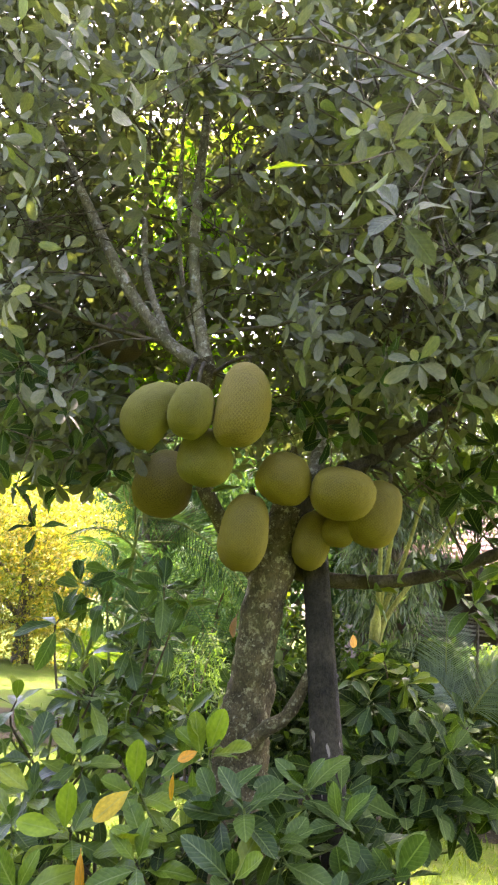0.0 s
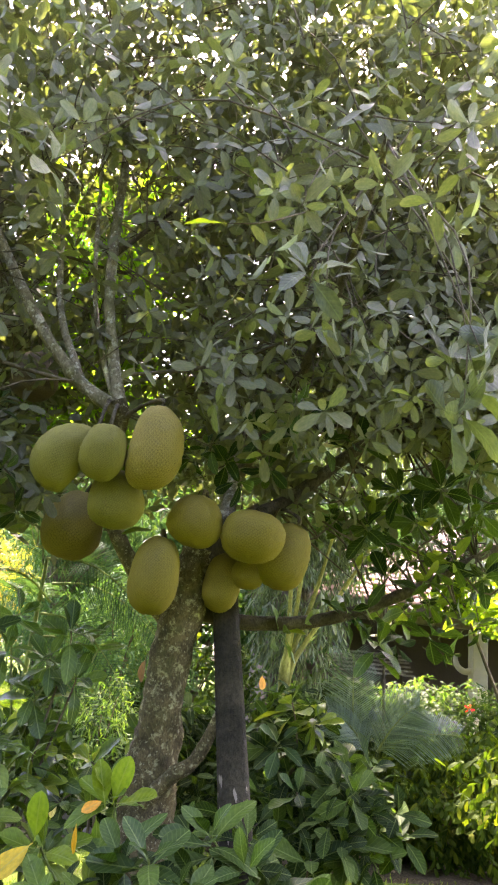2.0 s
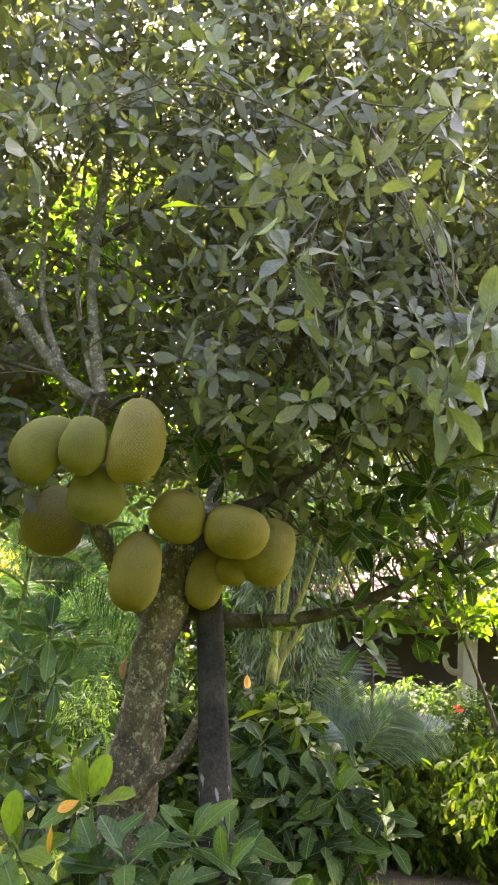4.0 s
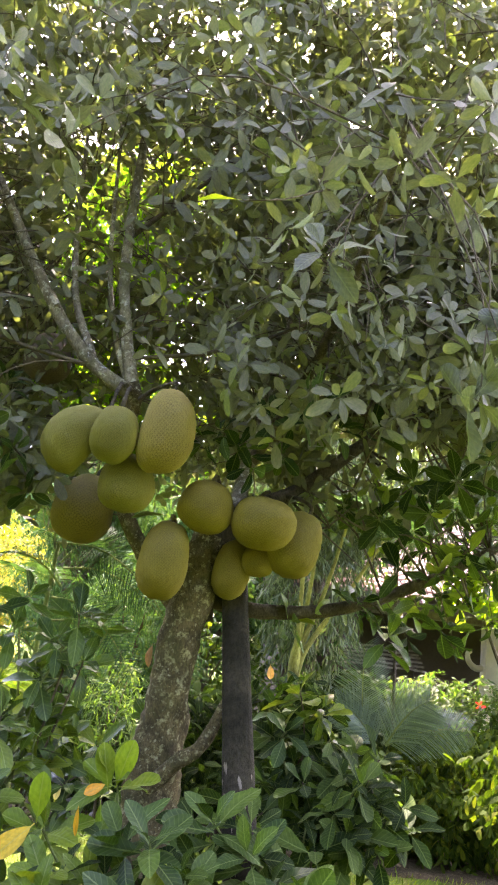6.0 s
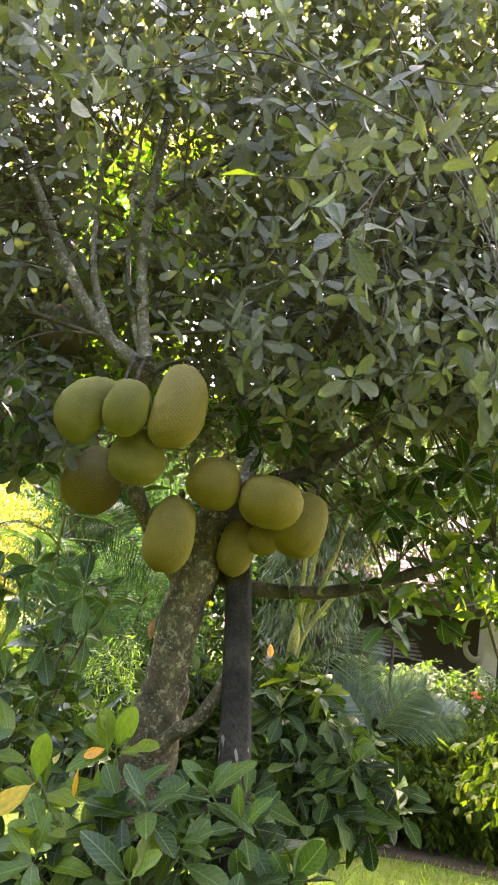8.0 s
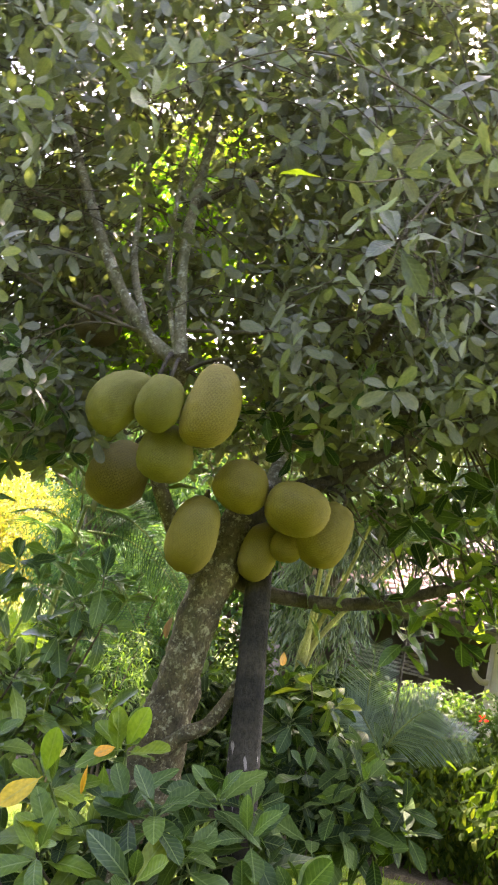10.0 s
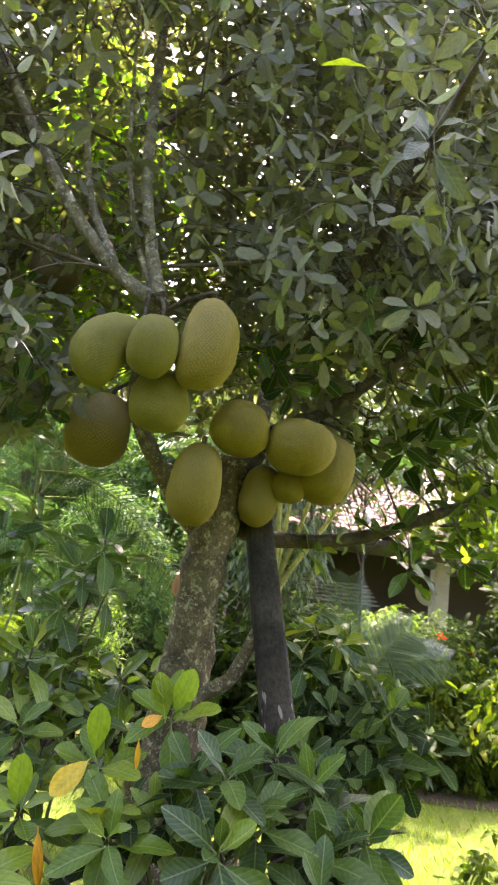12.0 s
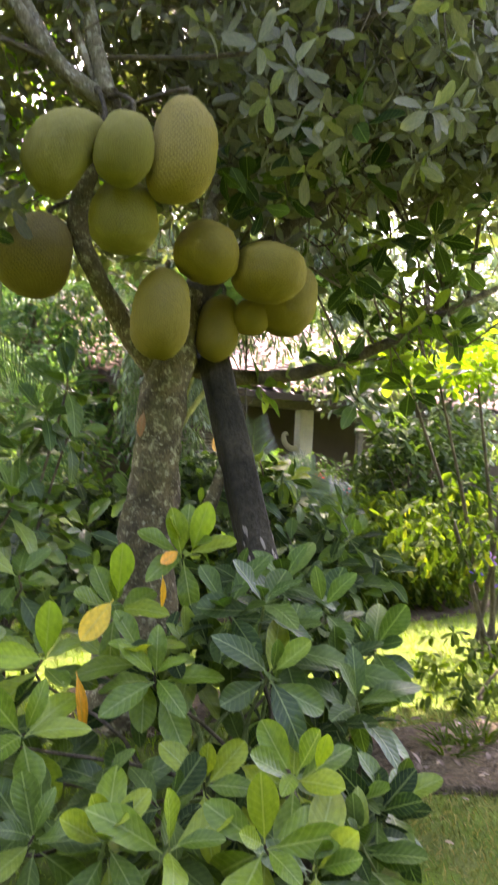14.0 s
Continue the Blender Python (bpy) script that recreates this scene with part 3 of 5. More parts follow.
# ---- the jackfruit tree ----
tree = thing("jackfruit_tree", "old jackfruit tree with lichen-spotted trunk bearing big fruit", "tree", (-0.25, 4.55, 0))
TRUNK = [(-0.27, 4.5, -0.12, 0.32), (-0.25, 4.52, 0.15, 0.24), (-0.235, 4.54, 0.6, 0.175), (-0.215, 4.55, 1.1, 0.132), (-0.185, 4.55, 1.6, 0.122), (-0.14, 4.55, 1.95, 0.125), (-0.1, 4.55, 2.2, 0.1)]
child("trunk", tubes_mesh("trunk", [TRUNK], bark, 110, 40, 0.2, 8.0), tree, "grey-brown bark with pale lichen")
BRANCHES = [
    [(-0.17, 4.55, 1.7, 0.07), (-0.4, 4.52, 1.94, 0.055), (-0.577, 4.5, 2.2, 0.05), (-0.69, 4.48, 2.43, 0.05), (-0.68, 4.3, 2.66, 0.05), (-0.63, 4.14, 2.86, 0.05), (-0.66, 4.1, 2.95, 0.048)],
    [(-0.62, 4.13, 2.88, 0.05), (-0.84, 4.12, 3.0, 0.042), (-1.03, 4.12, 3.18, 0.038), (-1.2, 4.13, 3.4, 0.035), (-1.46, 4.15, 3.81, 0.031), (-1.86, 4.15, 4.49, 0.024), (-2.25, 4.2, 5.2, 0.014)],
    [(-0.64, 4.12, 2.9, 0.045), (-0.73, 4.15, 3.24, 0.036), (-0.805, 4.15, 3.6, 0.032), (-0.83, 4.15, 3.97, 0.03), (-0.85, 4.17, 4.57, 0.026), (-0.9, 4.25, 5.8, 0.014)],
    [(-0.66, 4.14, 2.92, 0.024), (-0.82, 4.2, 3.3, 0.017), (-0.93, 4.2, 3.8, 0.014), (-1.02, 4.2, 4.8, 0.009)],
    [(-0.87, 4.12, 3.02, 0.026), (-0.94, 4.16, 3.16, 0.025), (-1.1, 4.25, 3.5, 0.022), (-1.2, 4.35, 4.0, 0.018), (-1.3, 4.4, 5.0, 0.01)],
    [(-0.1, 4.55, 2.1, 0.085), (0.08, 4.58, 2.35, 0.075), (0.42, 4.7, 2.58, 0.05), (0.86, 4.75, 3.0, 0.04), (1.3, 4.75, 3.3, 0.032), (2.0, 4.7, 3.9, 0.03), (2.6, 4.6, 4.6, 0.015)],
    [(-0.1, 4.6, 1.85, 0.055), (0.2, 4.82, 1.81, 0.047), (0.65, 4.84, 1.86, 0.042), (1.0, 4.86, 1.98, 0.038), (1.32, 4.74, 2.14, 0.034), (1.68, 4.68, 2.36, 0.028), (2.3, 4.6, 2.7, 0.016)],
    [(0.02, 4.58, 2.28, 0.055), (0.1, 4.8, 2.9, 0.042), (0.22, 5.0, 3.7, 0.035), (0.3, 5.1, 4.8, 0.034), (0.35, 5.2, 6.2, 0.016)],
    [(0.1, 4.75, 2.75, 0.04), (0.35, 4.2, 3.15, 0.033), (0.5, 3.5, 3.5, 0.026), (0.55, 2.7, 3.8, 0.016)],
]
for k, p in enumerate(BRANCHES):
    child("limb", tubes_mesh("limb", [p], pale_bark if 0 < k < 5 or k == 7 else bark if k == 0 else limb_bark, 36, 12, 0.16, 9.0), tree, "pale lichen-crusted bark" if 0 < k < 5 or k == 7 else "")
child("leaf", curled_dry[0], tree, "dry reddish leaf caught on the bark", leaf_pose((-0.325, 4.38, 1.54), (-0.15, -0.1, -1), (-0.3, -1, 0.2), 0.13))
child("dead_branch", tubes_mesh("stub", [[(-0.24, 4.42, 0.78, 0.05), (-0.12, 4.38, 0.93, 0.042), (0.0, 4.36, 1.02, 0.038), (0.07, 4.39, 1.14, 0.036), (0.12, 4.42, 1.27, 0.03), (0.17, 4.46, 1.34, 0.022)]], bark, 20, 10, 0.2, 14.0), tree, "bare dead side branch")

limb_points = np.vstack([smooth_path(p, 24)[:, :4] for p in BRANCHES])


def nearest_limb(p):
    d = np.linalg.norm(limb_points[:, :3] - np.array(p), axis=1)
    return limb_points[int(d.argmin())]


def twig_to(p, rng, r0=0.009, start=None):
    a = np.array(start if start is not None else nearest_limb(p)[:3], float)
    b = np.array(p, float)
    mid = (a + b) / 2 + np.array([rng.uniform(-0.1, 0.1), rng.uniform(-0.1, 0.1), rng.uniform(0.0, 0.15)]) * np.linalg.norm(b - a)
    return [(*a, r0), (*mid, r0 * 0.75), (*b, r0 * 0.45)]


NEAR = [
    (0.85, 2.3, 2.64), (0.78, 2.3, 2.43), (-0.82, 2.6, 3.43), (0.94, 2.4, 2.76),
    (0.82, 2.3, 2.53), (0.53, 3.2, 2.99), (0.24, 2.6, 3.09),
]

SPRAY_R = [
    (0.92, 4.6, 2.45), (1.09, 4.5, 2.7), (1.24, 4.6, 2.52), (1.1, 4.7, 2.17), (1.02, 4.7, 1.87),
    (0.86, 4.6, 1.93), (1.54, 4.6, 1.94), (1.37, 4.6, 1.85), (1.06, 4.7, 1.76), (1.67, 4.6, 2.22),
    (0.76, 4.9, 1.97), (0.33, 3.6, 2.83), (0.18, 3.9, 2.79), (0.58, 4.2, 2.87), (0.78, 4.2, 2.9),
    (1.34, 4.4, 2.71), (1.62, 4.5, 2.59), (1.41, 4, 2.78), (0.48, 4.8, 1.78),
]

SPRAY_MID = [
    (0.1, 4.02, 2.52), (-0.1, 3.98, 2.7), (0.25, 4.07, 2.62), (0.01, 4.02, 2.64), (-0.19, 3.85, 2.58),
]

SPRAY_L = [
    (-1.46, 3.5, 2.47), (-1.34, 3.5, 2.25), (-1.38, 3.5, 2.02), (-1.3, 3.6, 1.85), (-1.2, 3.7, 2.25),
    (-1.3, 3.7, 2.48), (-1.16, 3.9, 2.43), (-1.46, 3.5, 2.64), (-1.28, 3.9, 2.8), (-1.15, 4.2, 2.27),
    (-1.29, 3.8, 2.08), (-1.4, 3.3, 2.25),
]

rng = random.Random(11)
# Low sprays mostly take the dark leaf copy, painting them as backlit silhouettes.
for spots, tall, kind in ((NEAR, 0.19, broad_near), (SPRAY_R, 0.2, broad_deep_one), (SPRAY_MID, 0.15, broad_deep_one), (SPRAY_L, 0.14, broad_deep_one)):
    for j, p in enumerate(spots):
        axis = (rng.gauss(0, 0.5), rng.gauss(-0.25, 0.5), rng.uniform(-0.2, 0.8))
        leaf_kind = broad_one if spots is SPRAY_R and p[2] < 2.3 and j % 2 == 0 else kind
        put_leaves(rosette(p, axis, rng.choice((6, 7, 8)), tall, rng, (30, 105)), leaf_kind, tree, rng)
        high = limb_points[limb_points[:, 2] > max(2.85, p[2] + 0.1)] if p[0] < -0.9 else limb_points
        start = high[int(np.linalg.norm(high[:, :3] - np.array(p), axis=1).argmin())][:3]
        if spots is SPRAY_L and j:
            start = min(spots[:j], key=lambda q: (Vector(q) - Vector(p)).length)
        child("twig", tubes_mesh("twig", [twig_to(p, rng, 0.0055, start)], twig_bark, 8, 5), tree)
child("twig", tubes_mesh("twig", [[(0.2, 2.4, 3.2, 0.004), (0.05, 2.28, 3.06, 0.003), (-0.08, 2.25, 3.02, 0.002)]], twig_bark, 8, 5), tree)
child("leaf", broad_bright[0], tree, "young leaf lit from behind", leaf_pose((-0.08, 2.25, 3.02), (-0.95, 0.1, 0.02), (0, -0.5, 1), 0.15))

child("leaf", broad_one[0], tree, "", leaf_pose((-0.333, 4.14, 2.228), (-1, -0.1, -0.15), (0, -0.5, 1), 0.2))


def clear_of_fruit(path):
    """No bough or twig crosses in front of the hanging fruit."""
    c = smooth_path([q[:3] for q in path], 12)
    return not np.any((c[:, 0] > -1.3) & (c[:, 0] < 0.7) & (c[:, 1] < 4.55) & (c[:, 2] < 3.0))


def crown_ok(x, y, z):
    """The crown's outline: a broad dome that hangs low at both sides and leaves the fruit open to view."""
    if ((x + 0.1) / 3.3) ** 2 + ((y - 4.3) / 3.05) ** 2 + ((z - 4.3) / 2.8) ** 2 > 1:
        return False
    if y < 4.5:
        low = 1.62 + 0.36 * y if -1.15 < x < -0.15 else (1.75 + 0.12 * y if x < -1.15 else (1.72 + 0.26 * y if x < 0.55 else 1.72 + 0.3 * y))
    else:
        low = 2.75 if -1.2 < x < 0.5 else (3.0 if x < 0 else 3.05 + 0.28 * min(2.0, y - 4.5))
    low += 0.25 * noise.noise(Vector((x * 1.7, y * 1.7, 0)))
    return z > low and y > 2.25


rng = random.Random(21)
poses, twigs, n_clusters = [], [], 0
while n_clusters < 12800:
    p = (rng.uniform(-3.3, 3.2), rng.uniform(1.4, 7.4), rng.uniform(1.9, 7.2))
    if n_clusters > 12650:
        y = rng.uniform(4.4, 6.8)
        k = y - 3.5
        p = (-1.07 - 0.22 * k + rng.gauss(0, 0.3), y, 4.05 + 0.84 * k + rng.gauss(0, 0.3)) if n_clusters % 2 else (-0.59 + 0.17 * k + rng.gauss(0, 0.3), y, 3.23 + 0.67 * k + rng.gauss(0, 0.3))
    elif n_clusters > 12250:
        p = (rng.uniform(1.0, 3.0), rng.uniform(5.6, 7.2), rng.uniform(3.5, 5.2))
    elif n_clusters > 11750:
        p = (rng.uniform(-3.1, -1.5), rng.uniform(5.0, 7.2), rng.uniform(2.8, 4.6))
    elif n_clusters > 10300:
        p = (rng.uniform(0.9, 3.2), rng.uniform(4.5, 6.7), rng.uniform(3.1, 5.0))
    if not crown_ok(*p):
        continue
    if p[1] < 3.5 and rng.random() < min(0.9, 0.55 + 0.35 * (3.5 - p[1])):
        continue
    gap = noise.noise(Vector((p[0] * 0.9 + 7, p[1] * 0.9, p[2] * 0.9)))
    if gap < -0.3 and rng.random() < 0.6:
        continue
    if 4.1 < p[1] < 7.4 and -0.3 < p[0] / p[1] < -0.09 and p[2] > 2.9 and n_clusters < 12650 and rng.random() < (0.5 if p[2] < 1.5 + 0.72 * p[1] else 0.3):
        continue
    if p[1] < 4.1 and -0.44 < p[0] / p[1] < -0.12 and 0.3 < (p[2] - 1.55) / p[1] < 0.75 and rng.random() < 0.94:
        continue
    n_clusters += 1
    axis = (rng.gauss(0, 0.7), rng.gauss(0, 0.7), rng.uniform(-0.4, 1.0))
    poses += rosette(p, axis, rng.choice((5, 6, 7)), rng.uniform(0.085, 0.14), rng, (30, 110))
    if n_clusters % 3 == 0:
        a = Vector(nearest_limb(p)[:3])
        d = a - Vector(p)
        if d.length > 0.4:
            d = d * (0.4 / d.length)
        twigs.append(twig_to(p, rng, 0.005, Vector(p) + d + Vector((rng.gauss(0, 0.15), rng.gauss(0, 0.15), rng.gauss(0, 0.12)))))
for i in range(70):
    p = (rng.uniform(0.3, 2.0), rng.uniform(4.45, 5.2), rng.uniform(2.35, 3.0))
    if p[2] > 2.2 + 0.3 * p[0]:
        poses += rosette(p, (rng.gauss(0, 0.7), rng.gauss(0, 0.7), rng.uniform(-0.4, 0.8)), rng.choice((4, 5, 6)), rng.uniform(0.12, 0.17), rng, (30, 110))
for i in range(230):
    p = (rng.uniform(-2.3, -1.0), rng.uniform(4.2, 5.4), rng.uniform(1.95, 2.75))
    if p[2] > 2.2 + 0.25 * noise.noise(Vector((p[0] * 2.3, p[1] * 2.3, 4))) + 0.35 * max(0, p[0] + 1.35):
        poses += rosette(p, (rng.gauss(0, 0.7), rng.gauss(0, 0.7), rng.uniform(-0.6, 0.6)), rng.choice((5, 6, 7)), rng.uniform(0.11, 0.16), rng, (30, 110))
        if i % 3 == 0:
            twigs.append(twig_to(p, rng, 0.006, Vector(p) + Vector((rng.uniform(0.1, 0.5), rng.gauss(0, 0.15), rng.uniform(0.1, 0.4)))))
near = [m for m in poses if m.translation.y < 3.4]
child("crown", leaves_mesh("crown", near, OVATE, leaf_veil), tree, "dense leaves, colour greyed to imitate a glare veil", kind="stuff")
child("crown", leaves_mesh("crown", [m for m in poses if m.translation.y >= 3.4], LIGHT, leaf_veil), tree, "dense leaves, colour greyed to imitate a glare veil", kind="stuff")
# Lime leaves at the crown's back, coloured to pass for sunlit foliage.
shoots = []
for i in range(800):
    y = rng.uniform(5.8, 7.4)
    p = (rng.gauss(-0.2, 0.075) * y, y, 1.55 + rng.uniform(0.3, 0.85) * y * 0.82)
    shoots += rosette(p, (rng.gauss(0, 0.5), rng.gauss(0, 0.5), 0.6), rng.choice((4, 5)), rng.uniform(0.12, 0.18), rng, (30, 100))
child("young_shoot", leaves_mesh("shoots", shoots, LIGHT, leaf_sunlit), tree, "crown leaves coloured lime as if sunlit", kind="stuff")
twigs = [p for p in twigs if clear_of_fruit(p)]
child("twig", tubes_mesh("twigs", twigs, twig_bark, 5, 4), tree, "thin leafy twigs", kind="stuff")
hung, hung_pale, hung_twigs = [], [], []
for i in range(50):
    p = Vector((rng.uniform(0.7, 2.0), rng.uniform(4.95, 5.5), rng.uniform(1.75, 2.75)))
    if i % 4 == 0:
        p = Vector((rng.uniform(0.7, 1.7), rng.uniform(4.5, 4.7), rng.uniform(2.1, 2.7)))
    if p.x < 1.2 and p.z < 2.35:
        p.x, p.z = p.x + 0.55, p.z + 0.1
    (hung if i % 2 else hung_pale).extend(rosette(p, (rng.gauss(0, 0.4), rng.gauss(-0.1, 0.4), rng.uniform(-0.9, 0.1)), rng.choice((5, 6, 7)), rng.uniform(0.12, 0.17), rng, (30, 100)))
    spur = twig_to(p, rng, 0.005)
    if spur[0][0] > 0.62:
        hung_twigs.append(spur)
# Half the hanging sprays are coloured dark to stand as silhouettes.
child("hanging_spray", leaves_mesh("hanging sprays", hung, BROAD[:2], leaf_shade), tree, "drooping leaf whorls darkened as backlit silhouettes", kind="stuff")
child("hanging_spray", leaves_mesh("pale sprays", hung_pale, BROAD[:2], leaf_many), tree, "mid-green drooping leaf whorls", kind="stuff")
child("twig", tubes_mesh("spray twigs", hung_twigs, twig_bark, 8, 5), tree, "thin leafy twigs", kind="stuff")
boughs = []
for i in range(13):
    a = limb_points[rng.randrange(24, len(limb_points))]
    for tries in range(30):
        q = (a[0] + rng.gauss(0, 1.0), a[1] + rng.gauss(0, 1.1), a[2] + rng.uniform(0.2, 1.8))
        if crown_ok(*q):
            boughs.append([(a[0], a[1], a[2], min(0.02, a[3] * 0.6)), ((a[0] + q[0]) / 2 + rng.gauss(0, 0.1), (a[1] + q[1]) / 2, (a[2] + q[2]) / 2 - 0.1, 0.012), (*q, 0.004)])
            break
for i in range(34):
    a = np.array((rng.uniform(0.3, 1.7), rng.uniform(4.5, 4.9), rng.uniform(2.0, 2.9)))
    q = a + np.array((rng.uniform(-0.5, 0.6), rng.uniform(-0.4, 0.4), rng.uniform(-0.25, 0.45)))
    m = (a + q) / 2 + np.array((0, 0, rng.uniform(-0.08, 0.1)))
    boughs.append([(*nearest_limb(a)[:3], 0.009), (*a, 0.007), (*m, 0.006), (*q, 0.003)])


def clear_of_fork(path):
    """No loose bough hangs in the open space between the fork and the low right limb."""
    c = smooth_path([q[:3] for q in path], 12)
    return not np.any((c[:, 0] > -0.2) & (c[:, 0] < 0.7) & (c[:, 2] < 2.25))


boughs = [p for p in boughs if clear_of_fruit(p) and clear_of_fork(p)]
child("bough", tubes_mesh("boughs", boughs, twig_bark, 9, 5), tree, kind="stuff")


# ---- jackfruit ----
def jackfruit(label, at, width, height, lean, toward, mat, hold, bend=0.0, n=1500, seed=1, taper=0.12):
    """A fruit: an egg-shaped rind closed with blunt spikes, hanging on a woody stalk from the limb."""
    rg = np.random.RandomState(seed)
    i = np.arange(n) + 0.5
    ph, th = np.arccos(1 - 2 * i / n), np.pi * (1 + 5 ** 0.5) * i
    p = np.stack([np.sin(ph) * np.cos(th), np.sin(ph) * np.sin(th), np.cos(ph)], 1)
    p += rg.normal(0, 0.22 * (4 / n) ** 0.5, p.shape)
    p /= np.linalg.norm(p, axis=1)[:, None]
    bm = bmesh.new()
    layer = bm.verts.layers.float.new("spike")
    for q in p:
        bm.verts.new(q)[layer] = 1.0
    bmesh.ops.convex_hull(bm, input=bm.verts[:])
    for v in bmesh.ops.poke(bm, faces=bm.faces[:])["verts"]:
        v[layer] = 0.0
    for v in bm.verts:
        c = v.co.normalized()
        tip = v[layer] > 0.5
        lump = 1 + 0.05 * noise.noise(c * 1.7 + Vector((seed, 0, 0))) + 0.02 * noise.noise(c * 4 + Vector((0, seed, 0)))
        squ = 1.0 / (abs(c.x) ** 2.35 + abs(c.y) ** 2.35 + abs(c.z) ** 2.35) ** (1 / 2.35)
        c = c * squ * lump
        wide = (1 - taper * c.z) * width / 2
        spike = 0.006 if tip else -0.006
        if tip:
            spike += rg.normal(0, 0.0012)
        s = Vector((c.x * wide, c.y * wide, c.z * height / 2))
        s.x += bend * height * (c.z ** 2 - 0.4)
        v.co = s + c.normalized() * spike
    for f in bm.faces:
        f.smooth = True
    turn = Matrix.Rotation(radians(lean), 4, "Y") @ Matrix.Rotation(radians(toward), 4, "X")
    ob = thing("jackfruit", label, "fruit", at, "jackfruit hanging on the tree")
    bm.transform(Matrix.Translation(at) @ turn)
    part("rind", bm, mat, ob)
    top = Vector(at) + turn.to_3x3() @ Vector((bend * height * 0.5, 0, height * 0.485))
    up = turn.to_3x3() @ Vector((0, 0, 1))
    h = Vector(hold)
    mid = top + up * min(0.05, 0.4 * (h - top).length)
    child("stalk", tubes_mesh("stalk", [[(*(top - up * 0.02), 0.014), (*mid, 0.011), (*((mid + h) / 2 + Vector((0, 0, 0.02))), 0.011), (*h, 0.015)]], limb_bark, 12, 8, 0.1, 20), ob, "woody brown stalk")
    return ob


jackfruit("big pale green jackfruit hanging in the upper cluster", (-0.85, 3.855, 2.531), 0.25, 0.39, 34, 0, rind_green, (-0.70, 4.08, 2.93), 0.13, 2200, 1)
jackfruit("round light green jackfruit in front of the upper cluster", (-0.629, 3.736, 2.537), 0.22, 0.29, 7, 4, rind_green, (-0.645, 4.06, 2.9), 0, 2200, 2, 0.04)
jackfruit("tall tan jackfruit with coarse spiny rind", (-0.377, 3.79, 2.603), 0.275, 0.44, 6, 5, rind_tan, (-0.60, 4.12, 2.86), -0.06, 1900, 3, 0.08)
jackfruit("plump olive green jackfruit below the upper cluster", (-0.565, 3.993, 2.347), 0.28, 0.31, -8, 0, rind_green, (-0.57, 4.3, 2.66), 0, 2200, 4)
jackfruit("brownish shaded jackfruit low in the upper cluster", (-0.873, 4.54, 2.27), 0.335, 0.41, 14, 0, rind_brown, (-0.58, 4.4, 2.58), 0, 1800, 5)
jackfruit("long olive jackfruit hanging before the trunk", (-0.321, 4.181, 1.983), 0.26, 0.42, 4, 2, rind_olive, (-0.26, 4.44, 2.06), 0, 2400, 6, 0.06)
jackfruit("squat olive jackfruit against the fork", (-0.128, 4.13, 2.3), 0.29, 0.275, 12, 0, rind_olive, (-0.02, 4.5, 2.28), 0, 2000, 7)
jackfruit("broad olive jackfruit under a leafy shoot", (0.197, 4.135, 2.244), 0.345, 0.275, 4, 0, rind_olive, (0.12, 4.56, 2.4), 0, 1800, 8, -0.05)
jackfruit("large olive jackfruit behind its neighbours", (0.404, 4.339, 2.184), 0.28, 0.385, 18, 0, rind_olive, (0.34, 4.64, 2.52), 0, 2000, 9)
jackfruit("slim olive jackfruit above the prop", (0.059, 4.45, 2.006), 0.205, 0.34, 6, 0, rind_olive, (0.0, 4.52, 2.26), 0, 1700, 10, 0.05)
jackfruit("small young jackfruit between bigger ones", (0.202, 4.355, 2.063), 0.175, 0.17, 0, 0, rind_olive, (0.1, 4.58, 2.34), 0, 900, 11, 0.0)
jackfruit("jackfruit high among the leaves, rind darkened for shade", (-1.24, 4.42, 3.15), 0.27, 0.3, 0, 0, rind_shaded, (-1.21, 4.14, 3.44), 0, 1200, 12)

# ---- prop post ----
post = thing("prop_post", "dark weathered timber prop leaning against the tree", "post", (0.36, 3.8, 0))
FOOT, HEAD = Vector((0.365, 3.78, -0.06)), Vector((0.085, 4.66, 1.98))
bm = bmesh.new()
axis = (HEAD - FOOT).normalized()
px = axis.cross(Vector((0, 1, 0.3))).normalized()
py = axis.cross(px)
rings = []
for i in range(41):
    k = i / 40
    c = FOOT.lerp(HEAD, k)
    ring = []
    for j in range(28):
        a = 2 * math.pi * j / 28
        sq = (abs(math.cos(a)) ** 5 + abs(math.sin(a)) ** 5) ** -0.2
        r = (0.088 - 0.012 * k) * min(sq, 1.28)
        q = Vector((math.cos(a) * 2.2, math.sin(a) * 2.2, k * 2.5))
        r *= 1 + 0.05 * noise.noise(q * 2) + 0.035 * noise.noise(Vector((a * 9, 3, k * 1.6))) - (0.06 if noise.noise(Vector((a * 5, 8, k * 3))) > 0.42 else 0)
        ring.append(bm.verts.new(c + px * math.cos(a) * r + py * math.sin(a) * r))
    rings.append(ring)
for a, b in zip(rings, rings[1:]):
    for j in range(28):
        f = bm.faces.new((a[j], a[(j + 1) % 28], b[(j + 1) % 28], b[j]))
        f.smooth = True
bm.faces.new(rings[0][::-1])
bm.faces.new(rings[-1])
bmesh.ops.recalc_face_normals(bm, faces=bm.faces[:])
part("timber", bm, post_wood, post)
rng = random.Random(3)
chips = []
